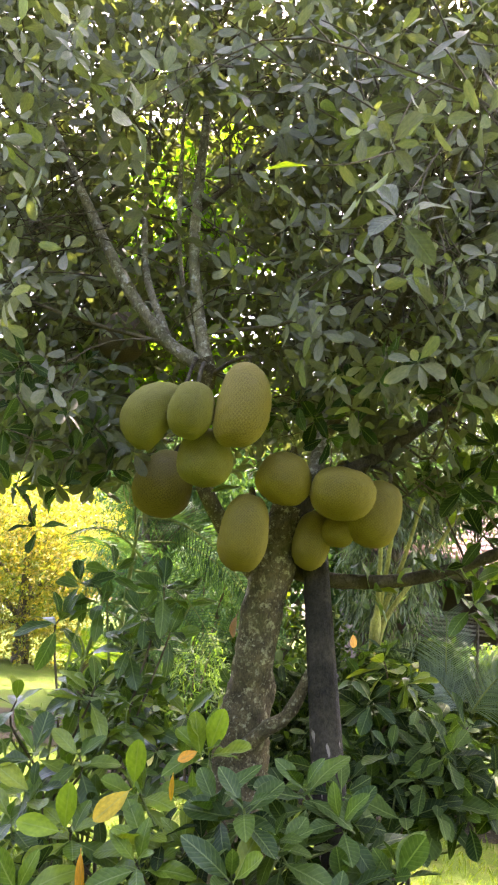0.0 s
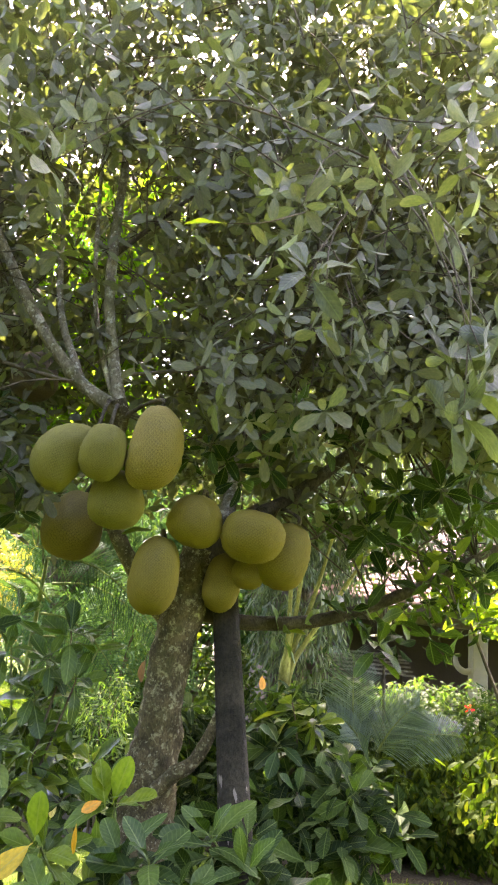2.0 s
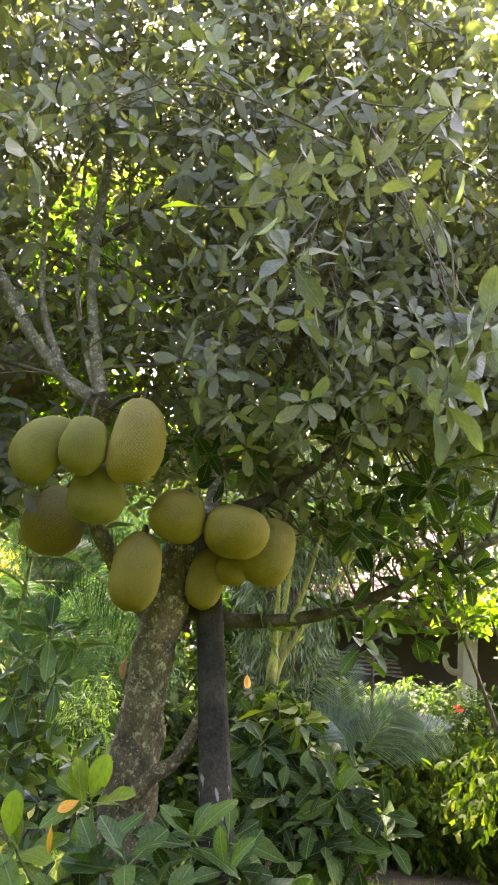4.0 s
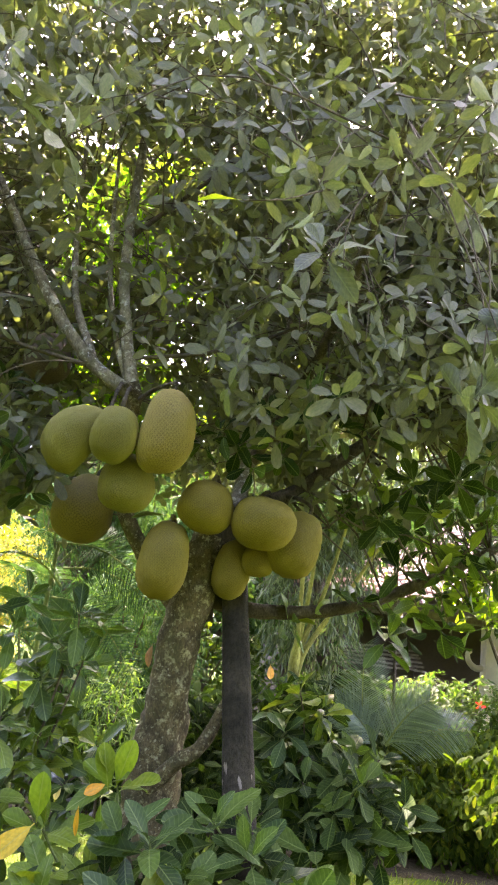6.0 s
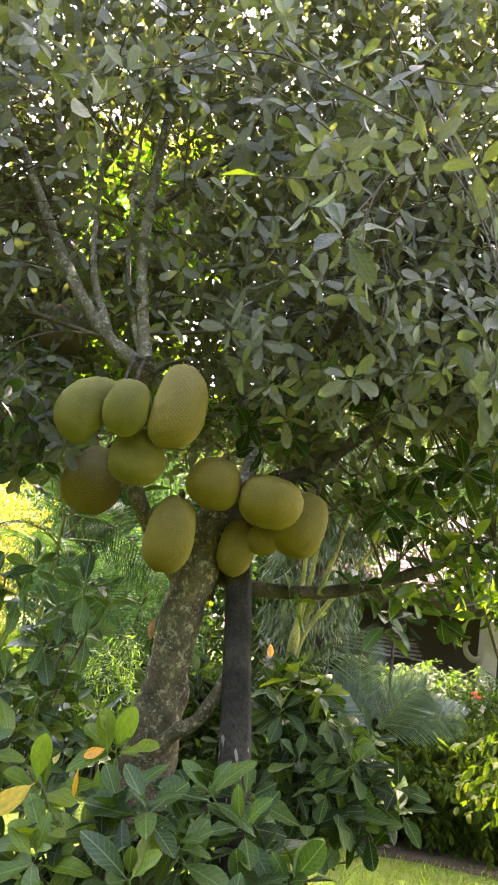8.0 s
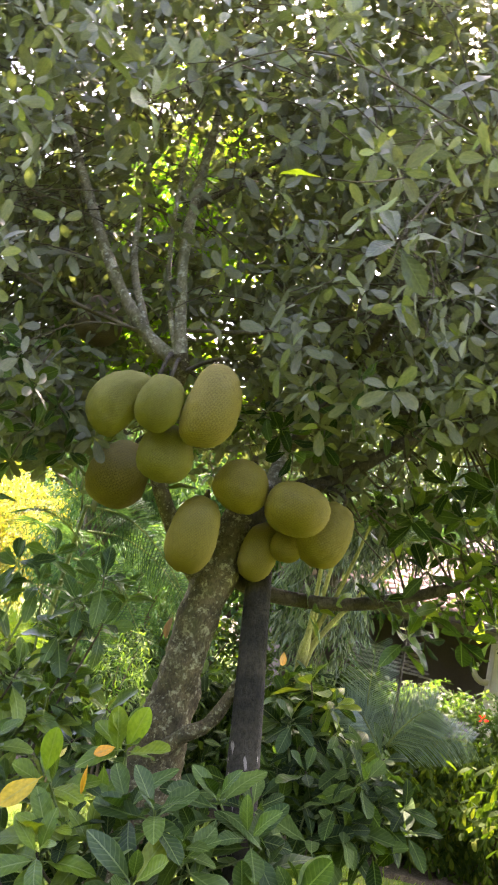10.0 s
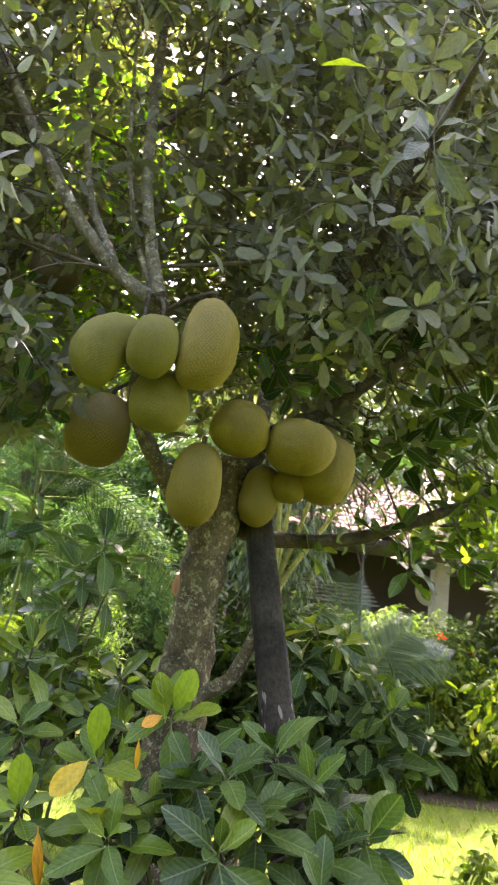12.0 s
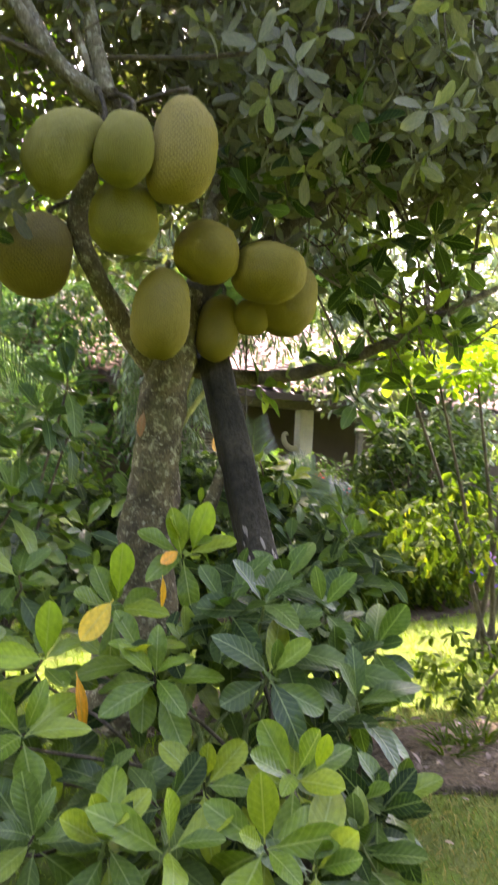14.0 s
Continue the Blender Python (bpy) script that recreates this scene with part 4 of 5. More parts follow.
for i in range(24):
    k = rng.uniform(0.24, 0.5)
    a = rng.uniform(-0.9, 0.9)
    out = (-py * math.cos(a) + px * math.sin(a)) if (py.y > 0) else (py * math.cos(a) + px * math.sin(a))
    sq = (abs(math.cos(a)) ** 5 + abs(math.sin(a)) ** 5) ** -0.2
    c = FOOT.lerp(HEAD, k) + out * ((0.088 - 0.012 * k) * min(sq, 1.28) * 1.03)
    chips.append(leaf_pose(c, axis, out, rng.uniform(0.03, 0.065), 0))
scar = leaf_meshes("scar", [leaf_shape(2, 0.13, 0.9, 0.0, 0.0, stalk=0.0)], plain_material("bare wood scar", (0.19, 0.16, 0.115), 0.9))
for m in chips:
    child("bark_scar", scar[0], post, "pale scraped scar in the wood", m)


# ---- broad-leaved shrubs ----
FRONT = [
    (-0.855, 3.45, 0.565), (-0.526, 3.35, 0.594), (-0.328, 3.57, 0.95), (-0.242, 3.3, 0.776), (0.03, 3.35, 0.633),
    (0.261, 3.21, 0.427), (-0.611, 3.17, 0.198), (-0.404, 2.98, 0.28), (-0.164, 2.84, 0.336), (-0.843, 3.42, 0.198),
    (0.279, 2.97, 0.165), (-0.599, 3.54, 0.73), (0.508, 3.5, 0.548), (0.305, 3.45, 0.494), (-0.126, 3.23, 0.8),
    (0.398, 3.74, 0.566), (0.117, 3.59, 0.83), (0.28, 3.55, 0.72), (-0.52, 3.2, 0.56), (-0.35, 3.35, 0.58),
    (-0.14, 3.1, 0.58), (-0.92, 2.9, 0.22), (-0.74, 2.8, 0.24), (-0.59, 2.7, 0.24), (-0.36, 2.6, 0.26),
    (0.07, 2.9, 0.21), (0.03, 2.75, 0.14), (-0.94, 3.1, 0.43), (-0.2, 2.6, 0.18),
]

LEFT = [
    (-1.03, 4, 1.07), (-0.82, 4.2, 1.49), (-1.08, 4.3, 1.54), (-0.73, 4.2, 1.64), (-1.26, 4.4, 1.62),
    (-0.9, 4.3, 1.32), (-0.68, 4.3, 1.4), (-0.92, 4, 0.95), (-1.15, 3.7, 0.82), (-1.34, 3.9, 1),
    (-0.64, 4.5, 1.6), (-1.09, 3.6, 0.67), (-0.93, 3.7, 0.82), (-1.14, 3.5, 0.57), (-0.82, 4.4, 1.08),
    (-1.34, 4.4, 1.4), (-1.11, 4.6, 1.72), (-1.42, 4.3, 0.81), (-0.955, 3.9, 1.116), (-1.02, 3.9, 0.742),
    (-0.84, 4.2, 1), (-0.66, 4.3, 0.79), (-0.9, 4, 0.71), (-0.56, 4.5, 0.96), (-0.93, 4.4, 1.14),
]

RIGHT = [
    (0.61, 4.6, 0.89), (0.82, 4.6, 0.97), (1.02, 4.6, 0.79), (0.89, 4.5, 0.59), (0.64, 4.5, 0.7),
    (0.47, 4.8, 0.84), (1.08, 4.8, 1.04), (0.52, 4.9, 1.12), (0.73, 5, 1.27),
    (0.41, 4.7, 0.69), (0.8, 4.9, 1.12), (0.91, 4.4, 0.95), (0.6, 5.1, 1.35), (0.47, 5.2, 1.23),
    (0.858, 4.6, 0.942), (0.77, 4.6, 0.89), (0.87, 4.5, 0.74), (0.77, 4.9, 0.96), (0.67, 4.3, 0.62),
    (1.02, 4.5, 0.62),
]



def shrub(label, spots, root, meshes, filler, lean, length, seed, fill, per=(8, 11), turn=(30, 100), fill_drop=0.35, fresh=(), cool=(), grow=1.12, floor=0.12, fill_top=0.42):
    rg = random.Random(seed)
    ob = thing("shrub", label, "shrub", (root[0], root[1], 0), "broad-leaved shrubs")
    for k, p in enumerate(spots):
        axis = Vector((rg.gauss(lean[0], 0.22), rg.gauss(lean[1], 0.22), lean[2] + rg.uniform(-0.15, 0.25)))
        put_leaves(rosette(p, axis, rg.randint(*per), length * rg.uniform(0.9, 1.12) * (grow if k in cool else 1), rg, turn), broad_fresh if k in fresh else broad_cool if k in cool else meshes, ob, rg)
        r = (root[0] + rg.uniform(-0.25, 0.25), root[1] + rg.uniform(-0.15, 0.2), -0.03)
        if floor > 0.3:
            r = (root[0] + rg.uniform(-0.08, 0.08), root[1] + rg.uniform(-0.08, 0.1), -0.03 if k % 5 == 0 else floor * 0.75)
        q = Vector(p)
        low = Vector((r[0] + (q.x - r[0]) * 0.35 + 0.05 * math.sin(k * 2.4), r[1] + (q.y - r[1]) * 0.35, q.z * 0.55))
        child("stem", tubes_mesh("stem", [[(*r, 0.011), (*low, 0.008), (*(q - axis.normalized() * 0.12), 0.006), (*q, 0.0045)]], green_stem if k % 3 else twig_bark, 10, 6, 0.15, 12), ob)
    more = []
    for i in range(fill):
        p = Vector(rg.choice(spots))
        p += Vector((rg.gauss(0, 0.14), abs(rg.gauss(0.12, 0.16)), -abs(rg.gauss(0.12, fill_drop * 0.5))))
        if p.x < -0.5 and p.z > fill_top:
            continue
        if p.z < floor:
            p.z = floor + rg.uniform(0.0, 0.18)
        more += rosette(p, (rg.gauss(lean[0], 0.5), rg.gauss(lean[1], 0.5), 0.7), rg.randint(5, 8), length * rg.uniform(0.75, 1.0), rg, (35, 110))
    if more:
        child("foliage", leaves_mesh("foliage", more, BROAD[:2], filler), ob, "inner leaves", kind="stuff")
    return ob


# Inner fill takes leaf_shade: dark colour paints the shade between rosettes.
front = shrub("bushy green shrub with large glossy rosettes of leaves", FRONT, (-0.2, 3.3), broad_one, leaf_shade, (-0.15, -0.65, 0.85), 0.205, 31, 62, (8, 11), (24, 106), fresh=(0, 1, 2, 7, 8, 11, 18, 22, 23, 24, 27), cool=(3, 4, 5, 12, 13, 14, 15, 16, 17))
for p, d, ln, kind, lab in (
        ((-0.62, 3.52, 0.76), (-0.55, -0.5, -0.5), 0.2, broad_yellow, "yellowing leaf"), ((-0.61, 3.5, 0.77), (0.0, -0.25, 1.0), 0.2, broad_bright, "bright young leaf"),
        ((-0.36, 3.6, 0.93), (-0.75, -0.5, -0.35), 0.105, broad_orange, "orange dying leaf"), ((-0.35, 3.6, 0.9), (-0.25, -0.1, 1), 0.2, broad_fresh, "yellow-edged leaf"),
        ((-0.32, 3.58, 0.92), (0.25, -0.2, 1), 0.21, broad_bright, "bright young leaf"), ((-0.765, 3.36, 0.55), (0.2, -0.4, -1), 0.19, curled_orange, "curled orange dying leaf"),
        ((-0.45, 3.5, 0.85), (0.05, -0.3, -1), 0.11, curled_orange, "curled orange dying leaf"), ((-0.15, 2.8, 0.38), (0.1, -0.3, 0.8), 0.12, broad_bright, "bright young leaf"),
        ((-0.86, 3.42, 0.58), (0.0, -0.2, 1), 0.2, broad_bright, "bright young leaf"), ((-0.86, 3.42, 0.58), (-1, -0.3, 0.2), 0.2, broad_bright, "bright young leaf")):
    child("leaf", kind[0], front, lab, leaf_pose(Vector(p) + Vector((0.0, -0.07, 0.01)), d, (0, -1, 0.5), ln))
child("stem", tubes_mesh("stem", [[(-0.1, 2.86, -0.04, 0.034), (-0.13, 2.86, 0.15, 0.026), (-0.18, 2.87, 0.34, 0.014)]], twig_bark, 12, 8, 0.15, 12), front, "dark woody base stem")
side = shrub("leafy green shrub beside the trunk with spreading leaf whorls", [p for k, p in enumerate(LEFT) if k not in (19, 22)], (-1.05, 4.3), broad_one, leaf_many, (0, -0.3, 0.6), 0.19, 32, 60, (8, 11), (30, 112), cool=(1, 2, 3, 4, 10, 15, 16), grow=1.0, fill_top=1.15)
# Near-white leaf colour stands in for one sunlit patch in the shrub.
whitened = leaf_meshes("sunlit white leaf", [BROAD[1]], leaf_material("leaf sunlit white", [(0, (0.5, 0.5, 0.46)), (1, (0.56, 0.55, 0.5))], True, vein_tone=0.1))
child("leaf", whitened[0], side, "leaf painted white as a sunlit patch", leaf_pose((-0.71, 4.46, 0.76), (-0.2, -0.3, -0.9), (0, -1, 0.4), 0.09))
tan_leaf = leaf_meshes("tan leaf", [leaf_shape(6, 0.24, 0.8, 0.2, 0.3)], leaf_material("leaf tan", [(0, (0.5, 0.33, 0.13)), (1, (0.54, 0.36, 0.15))], True, through_light=0.35, through_tint=(1.4, 1.1, 0.6)))
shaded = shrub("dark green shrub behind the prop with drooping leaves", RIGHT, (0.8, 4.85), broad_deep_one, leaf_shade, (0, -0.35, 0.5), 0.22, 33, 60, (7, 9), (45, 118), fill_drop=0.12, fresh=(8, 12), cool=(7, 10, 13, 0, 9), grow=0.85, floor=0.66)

# Leaf shape stands in for a small tan patch of unknown origin.
child("leaf", tan_leaf[0], shaded, "small pale tan leaf shape standing for an unidentified patch", leaf_pose((0.415, 5.45, 1.5), (0.1, -0.2, -1), (0, -1, 0.2), 0.1))


# ---- background planting ----
def bush(name, label, category, centre, radii, leaves, length, shapes, mat, seed, stems=6, droop=-0.2, up=0.2, tops=()):
    """A bush or hedge: stems from the ground and many small leaves in clumps, thickest near the outline."""
    rg = random.Random(seed)
    ob = thing(name, label, category, (centre[0], centre[1], 0))
    c, poses = Vector(centre), []
    sprays = max(20, leaves // 9)
    for i in range(sprays):
        d = Vector((rg.gauss(0, 1), rg.gauss(0, 1), rg.gauss(0, 1))).normalized()
        k = rg.uniform(0.3, 1.0) ** 0.5
        k *= 1 + 0.25 * noise.noise(d * 2.1 + Vector((seed, seed, 0)))
        p = c + Vector((d.x * radii[0], d.y * radii[1], d.z * radii[2])) * k
        if p.z < 0.06:
            continue
        ax = Vector((d.x, d.y, d.z * 0.6 + up)) + Vector((rg.gauss(0, 0.5), rg.gauss(0, 0.5), rg.gauss(0, 0.4)))
        ax.normalize()
        for j in range(9):
            q = p + ax * (j * length * 0.22) + Vector((0, 0, -0.004 * j * j * length * 4))
            e = ax.orthogonal().normalized()
            e = Matrix.Rotation(j * 2.6 + rg.uniform(-0.5, 0.5), 3, ax) @ e
            poses.append(leaf_pose(q, e + ax * 0.5 + Vector((0, 0, droop)), (rg.gauss(0, 0.4), rg.gauss(0, 0.4), 1), length * rg.uniform(0.7, 1.25), rg.uniform(-0.5, 0.5)))
    child("foliage", leaves_mesh("foliage", poses, shapes, mat), ob, kind="stuff")
    for tx, ty, tz, spread, n in tops:
        upper = []
        for i in range(n):
            p = Vector((tx + rg.gauss(0, spread), ty + rg.gauss(0, spread), tz + rg.gauss(0, spread * 0.5)))
            upper += rosette(p, (rg.gauss(0, 0.6), rg.gauss(0, 0.6), 0.4), 6, length * rg.uniform(0.8, 1.2), rg, (40, 130))
        # Tops get the brighter leaf colour in place of sunlight.
        child("leafy_top", leaves_mesh("leafy top", upper, shapes, leaf_fern), ob, "yellow-green leaves brightened to look sunlit", kind="stuff")
        a = (centre[0] + rg.uniform(-0.15, 0.15), centre[1] + rg.uniform(-0.15, 0.15), -0.05)
        child("stem", tubes_mesh("stem", [[(*a, 0.022), ((a[0] + tx) / 2 + 0.07, (a[1] + ty) / 2, tz * 0.45, 0.017), (tx, ty, tz, 0.007)]], twig_bark, 12, 6, 0.1), ob)
    for i in range(stems):
        a = (centre[0] + rg.uniform(-0.3, 0.3) * radii[0], centre[1] + rg.uniform(-0.3, 0.3) * radii[1], -0.05)
        b = (centre[0] + rg.uniform(-0.7, 0.7) * radii[0], centre[1] + rg.uniform(-0.7, 0.7) * radii[1], centre[2] + radii[2] * rg.uniform(0.1, 0.6))
        m = ((a[0] + b[0]) / 2 + rg.gauss(0, 0.06), (a[1] + b[1]) / 2 + rg.gauss(0, 0.06), b[2] * 0.5)
        r = 0.012 + 0.012 * radii[2]
        child("stem", tubes_mesh("stem", [[(*a, r), (*m, r * 0.75), (*b, r * 0.3)]], twig_bark, 10, 6, 0.1), ob)
    return ob


def tree_far(label, base, height, crown, leaves, length, shapes, mat, seed, droop=-0.3, radius=0.14, low=0.35):
    """A background tree: tapered trunk, limbs and a crown of many clumps of leaves."""
    rg = random.Random(seed)
    ob = thing("tree", label, "tree", base, "background trees")
    b = Vector(base)
    top = b + Vector((rg.gauss(0, 0.3), rg.gauss(0, 0.3), height * 0.85))
    child("trunk", tubes_mesh("trunk", [[(*(b - Vector((0, 0, 0.1))), radius * 1.4), (*b.lerp(top, 0.3), radius), (*b.lerp(top, 0.7), radius * 0.6), (*top, radius * 0.2)]], limb_bark, 18, 9, 0.12, 3), ob)
    clumps, poses = [], []
    for i in range(26):
        d = Vector((rg.gauss(0, 1), rg.gauss(0, 1), rg.gauss(0, 1))).normalized() * rg.uniform(0.45, 1.0)
        clumps.append(Vector((b.x + d.x * crown[0], b.y + d.y * crown[1], b.z + height * (low + 1) / 2 + d.z * height * (1 - low) / 2)))
    for c in clumps[:9]:
        s = b.lerp(top, min(0.9, max(0.25, (c.z - b.z) / height * 0.7)))
        child("limb", tubes_mesh("limb", [[(*s, radius * 0.45), (*(s.lerp(c, 0.5) + Vector((0, 0, 0.15))), radius * 0.28), (*c, radius * 0.08)]], limb_bark, 9, 6), ob)
    size = 0.42 * (crown[0] + crown[1]) / 2
    for i in range(leaves // 6):
        c = rg.choice(clumps)
        p = c + Vector((rg.gauss(0, 1), rg.gauss(0, 1), rg.gauss(0, 0.8))) * size * 0.55
        ax = Vector((rg.gauss(0, 1), rg.gauss(0, 1), rg.gauss(0.2, 0.6))).normalized()
        for j in range(6):
            e = Matrix.Rotation(j * 2.4, 3, ax) @ ax.orthogonal().normalized()
            poses.append(leaf_pose(p + ax * j * length * 0.3, e + ax * 0.5 + Vector((0, 0, droop)), (rg.gauss(0, 0.5), rg.gauss(0, 0.5), 1), length * rg.uniform(0.7, 1.3), rg.uniform(-0.6, 0.6)))
    child("crown", leaves_mesh("crown", poses, shapes, mat), ob, kind="stuff")
    return ob


def frond_arrays(base, way, length, droop, blade, pairs, rg, face=(0, 0, 1)):
    """An arching palm leaf: a midrib and its narrow leaflets."""
    base, way = Vector(base), Vector(way).normalized()
    rib = []
    for i in range(5):
        k = i / 4
        p = base + way * length * k + Vector((0, 0, -droop * k * k * length))
        rib.append((*p, 0.012 * (1 - 0.85 * k)))
    c = smooth_path(rib, pairs)
    poses = []
    for i in range(2, pairs):
        k = i / pairs
        t = Vector(c[i][:3]) - Vector(c[i - 1][:3])
        t.normalize()
        side = t.cross(Vector(face)).normalized()
        ln = blade * (0.45 + 0.55 * math.sin(math.pi * min(1, 0.25 + 0.75 * k)))
        for s in (-1, 1):
            d = side * s + t * 0.65 + Vector(face) * (0.18 + rg.gauss(0, 0.06))
            poses.append(leaf_pose(c[i][:3], d, face, ln * rg.uniform(0.92, 1.05), 0))
    return rib, poses


PINNA = [leaf_shape(4, 0.017, 0.25, 0.3, 0.6, stalk=0.0)]


def palm(label, base, fronds, length, blade, pairs, seed, crown_z, tilt=(0.2, 0.9), stems=None, mat=None, spread=0.05, aim=None, extra=()):
    rg = random.Random(seed)
    ob = thing("palm", label, "palm", base)
    tops = [Vector((base[0], base[1], crown_z))]
    if stems:
        tops = []
        for dx, dy, h, lx in stems:
            a, b = Vector((base[0] + dx, base[1] + dy, -0.1)), Vector((base[0] + dx + lx, base[1] + dy, h))
            swell = 0.058 if lx == 0 else 0.036
            path = [(*a, 0.05), (a.x, a.y, 1.1, 0.03), (a.x + 0.02, a.y, 1.52, swell), (a.x + 0.03 + 0.14 * lx, a.y, 1.8, 0.028), (a.x + 0.02 + 0.55 * lx, a.y, 2.3, 0.024), (*b, 0.016)]
            child("stem", tubes_mesh("stem", [path], palm_stem, 34, 12, 0.06, 9), ob, "ringed pale green stem")
            tops.append(b)
    for i in range(fronds):
        p = rg.choice(tops) + Vector((rg.gauss(0, spread), rg.gauss(0, spread), 0))
        a = aim[i % len(aim)] + rg.gauss(0, 0.15) if aim else i * 2.4 + rg.uniform(-0.3, 0.3)
        way = (math.cos(a), math.sin(a), rg.uniform(*tilt))
        rib, poses = frond_arrays(p, way, length * rg.uniform(0.8, 1.15), rg.uniform(0.35, 0.75), blade, pairs, rg)
        f = child("frond", leaves_mesh("frond", poses, PINNA, mat or leaf_frond), ob)
        child("midrib", tubes_mesh("midrib", [rib], green_stem, 10, 5), f)
    for p, way, ln, droop, bl, face in extra:
        rib, poses = frond_arrays(p, way, ln, droop, bl, pairs, rg, Vector(face).normalized())
        f = child("frond", leaves_mesh("frond", poses, PINNA, mat or leaf_frond), ob)
        child("midrib", tubes_mesh("midrib", [rib], green_stem, 10, 5), f)
    return ob


palm("slender clump palm with ringed pale green stems", (0.8, 8.1, 0), 14, 1.6, 0.42, 34, 61, 2.6, (0.4, 1.3), [(0.02, 0, 2.9, 0), (0.05, 0.1, 3.0, 0.42), (0.08, 0.05, 2.9, 0.8), (0.03, 0.1, 3.1, 0.16)])
palm("young feather palm with blue-green fronds", (1.55, 7.25, 0), 5, 0.8, 0.3, 46, 62, 0.6, (0.5, 1.2), aim=[1.2, 2.4, 3.3, 0.4, 2.0], mat=leaf_frond_blue,
     extra=[((1.42, 7.2, 0.86), (-0.06, -0.1, 1), 0.95, 0.05, 0.32, (0.1, -1, 0.25)), ((1.62, 7.1, 0.92), (0.5, -0.1, 1.0), 0.78, 0.35, 0.32, (-0.3, -1, 0.4)), ((1.62, 7.1, 0.92), (0.95, -0.1, 0.62), 0.85, 0.3, 0.3, (-0.1, -0.9, 0.6)), ((1.55, 7.15, 0.9), (-0.6, -0.1, 0.9), 0.7, 0.35, 0.28, (0.2, -1, 0.4))])
feather = palm("feather palm with dark fine arching fronds behind the trunk", (-1.45, 6.5, 0), 3, 0.9, 0.26, 44, 63, 1.9, (0.7, 1.2), aim=[2.6, 3.6, 1.9], stems=None,
     extra=[((-1.42, 6.45, 2.25), (0.62, -0.05, 0.15), 1.35, 0.95, 0.3, (0.35, -1, 0.5)), ((-1.35, 6.5, 2.05), (0.85, 0.1, 0.25), 1.15, 0.75, 0.28, (0.2, -1, 0.55)), ((-1.4, 6.5, 1.8), (0.7, -0.2, 0.1), 0.95, 0.9, 0.26, (0.3, -1, 0.4)),
            ((-1.45, 6.5, 2.2), (-0.2, 0.1, 1), 0.8, 0.4, 0.24, (0.2, -1, 0.2)), ((-1.4, 6.6, 2.1), (0.45, 0.3, 0.9), 1.0, 0.7, 0.26, (0.0, -1, 0.4)),
            ((-1.44, 6.45, 1.6), (0.75, -0.1, 0.25), 0.85, 0.85, 0.24, (0.3, -1, 0.4)), ((-1.44, 6.45, 1.3), (0.8, -0.15, 0.35), 0.75, 0.9, 0.22, (0.2, -1, 0.5))])
child("stem", tubes_mesh("stem", [[(-1.5, 6.55, -0.1, 0.035), (-1.47, 6.55, 0.9, 0.025), (-1.44, 6.5, 1.7, 0.02), (-1.42, 6.48, 2.27, 0.016)]], green_stem, 18, 10, 0.1, 6), feather, "slim green stem")
fern = palm("small fern palm, frond colour brightened to look sunlit", (-1.62, 6.2, 0), 9, 0.36, 0.12, 24, 64, 1.06, (0.2, 1.0), mat=leaf_fern,
     extra=[((-1.62, 6.17, 1.07), (-0.8, -0.1, 0.7), 0.34, 0.35, 0.13, (0.3, -1, 0.6)), ((-1.62, 6.17, 1.07), (-0.35, -0.1, 1.0), 0.3, 0.3, 0.13, (0.1, -1, 0.5)), ((-1.62, 6.17, 1.07), (0.2, -0.1, 1.0), 0.28, 0.3, 0.13, (-0.1, -1, 0.5)),
            ((-1.62, 6.17, 1.07), (0.8, -0.1, 0.75), 0.4, 0.45, 0.13, (-0.2, -1, 0.7)), ((-1.6, 6.17, 1.06), (1.0, -0.1, 0.3), 0.34, 0.5, 0.12, (-0.2, -1, 0.8))])
child("stem", tubes_mesh("stem", [[(-1.66, 6.2, -0.05, 0.035), (-1.64, 6.2, 0.5, 0.03), (-1.62, 6.2, 1.08, 0.03)]], limb_bark, 12, 8, 0.15, 9), fern, "short brown stem")
bush("bush", "small sunlit lime-green bush behind the trunk", "bush", (-0.8, 7.0, 0.98), (0.2, 0.2, 0.36), 700, 0.085, NARROW, leaf_hedge, 66, 2)
bush("bush", "fine-leaved feathery bush behind the fruit tree", "bush", (-0.8, 8.25, 1.45), (0.6, 0.4, 1.0), 8000, 0.09, NARROW, leaf_fine, 69, 6, -0.7)
bush("hedge", "loose hedge with drooping yellow-green leaves", "hedge", (2.6, 7.65, 0.5), (1.75, 0.9, 0.62), 22000, 0.08, LIGHT, leaf_spray, 71, 10, -1.0)
hedge = bush("hedge", "flowering hedge with glossy leaves and red blooms", "hedge", (3.1, 9.95, 0.75), (1.35, 0.6, 0.8), 14000, 0.085, SMALL, leaf_hedge, 72, 10)
rng = random.Random(9)
for x, y, z in ((3.22, 9.36, 1.3), (3.7, 9.5, 1.15), (2.9, 9.3, 0.7)):
    child("bloom", leaves_mesh("bloom", rosette((x, y, z), (0, -1, 0.4), 6, 0.055, rng, (60, 85)), OVATE, petal_red), hedge, "red flower")
sprig = bush("bush", "loose bush with thin stems and drooping yellow-green leaves", "bush", (2.55, 5.35, 0.98), (0.75, 0.5, 0.36), 1100, 0.085, LIGHT, leaf_olive, 73, 3, -1.0, tops=((1.78, 5.4, 2.2, 0.1, 34), (2.08, 5.35, 2.08, 0.12, 28), (2.42, 5.35, 2.2, 0.16, 34), (2.7, 5.3, 2.25, 0.18, 40), (2.9, 5.4, 1.6, 0.14, 12)))
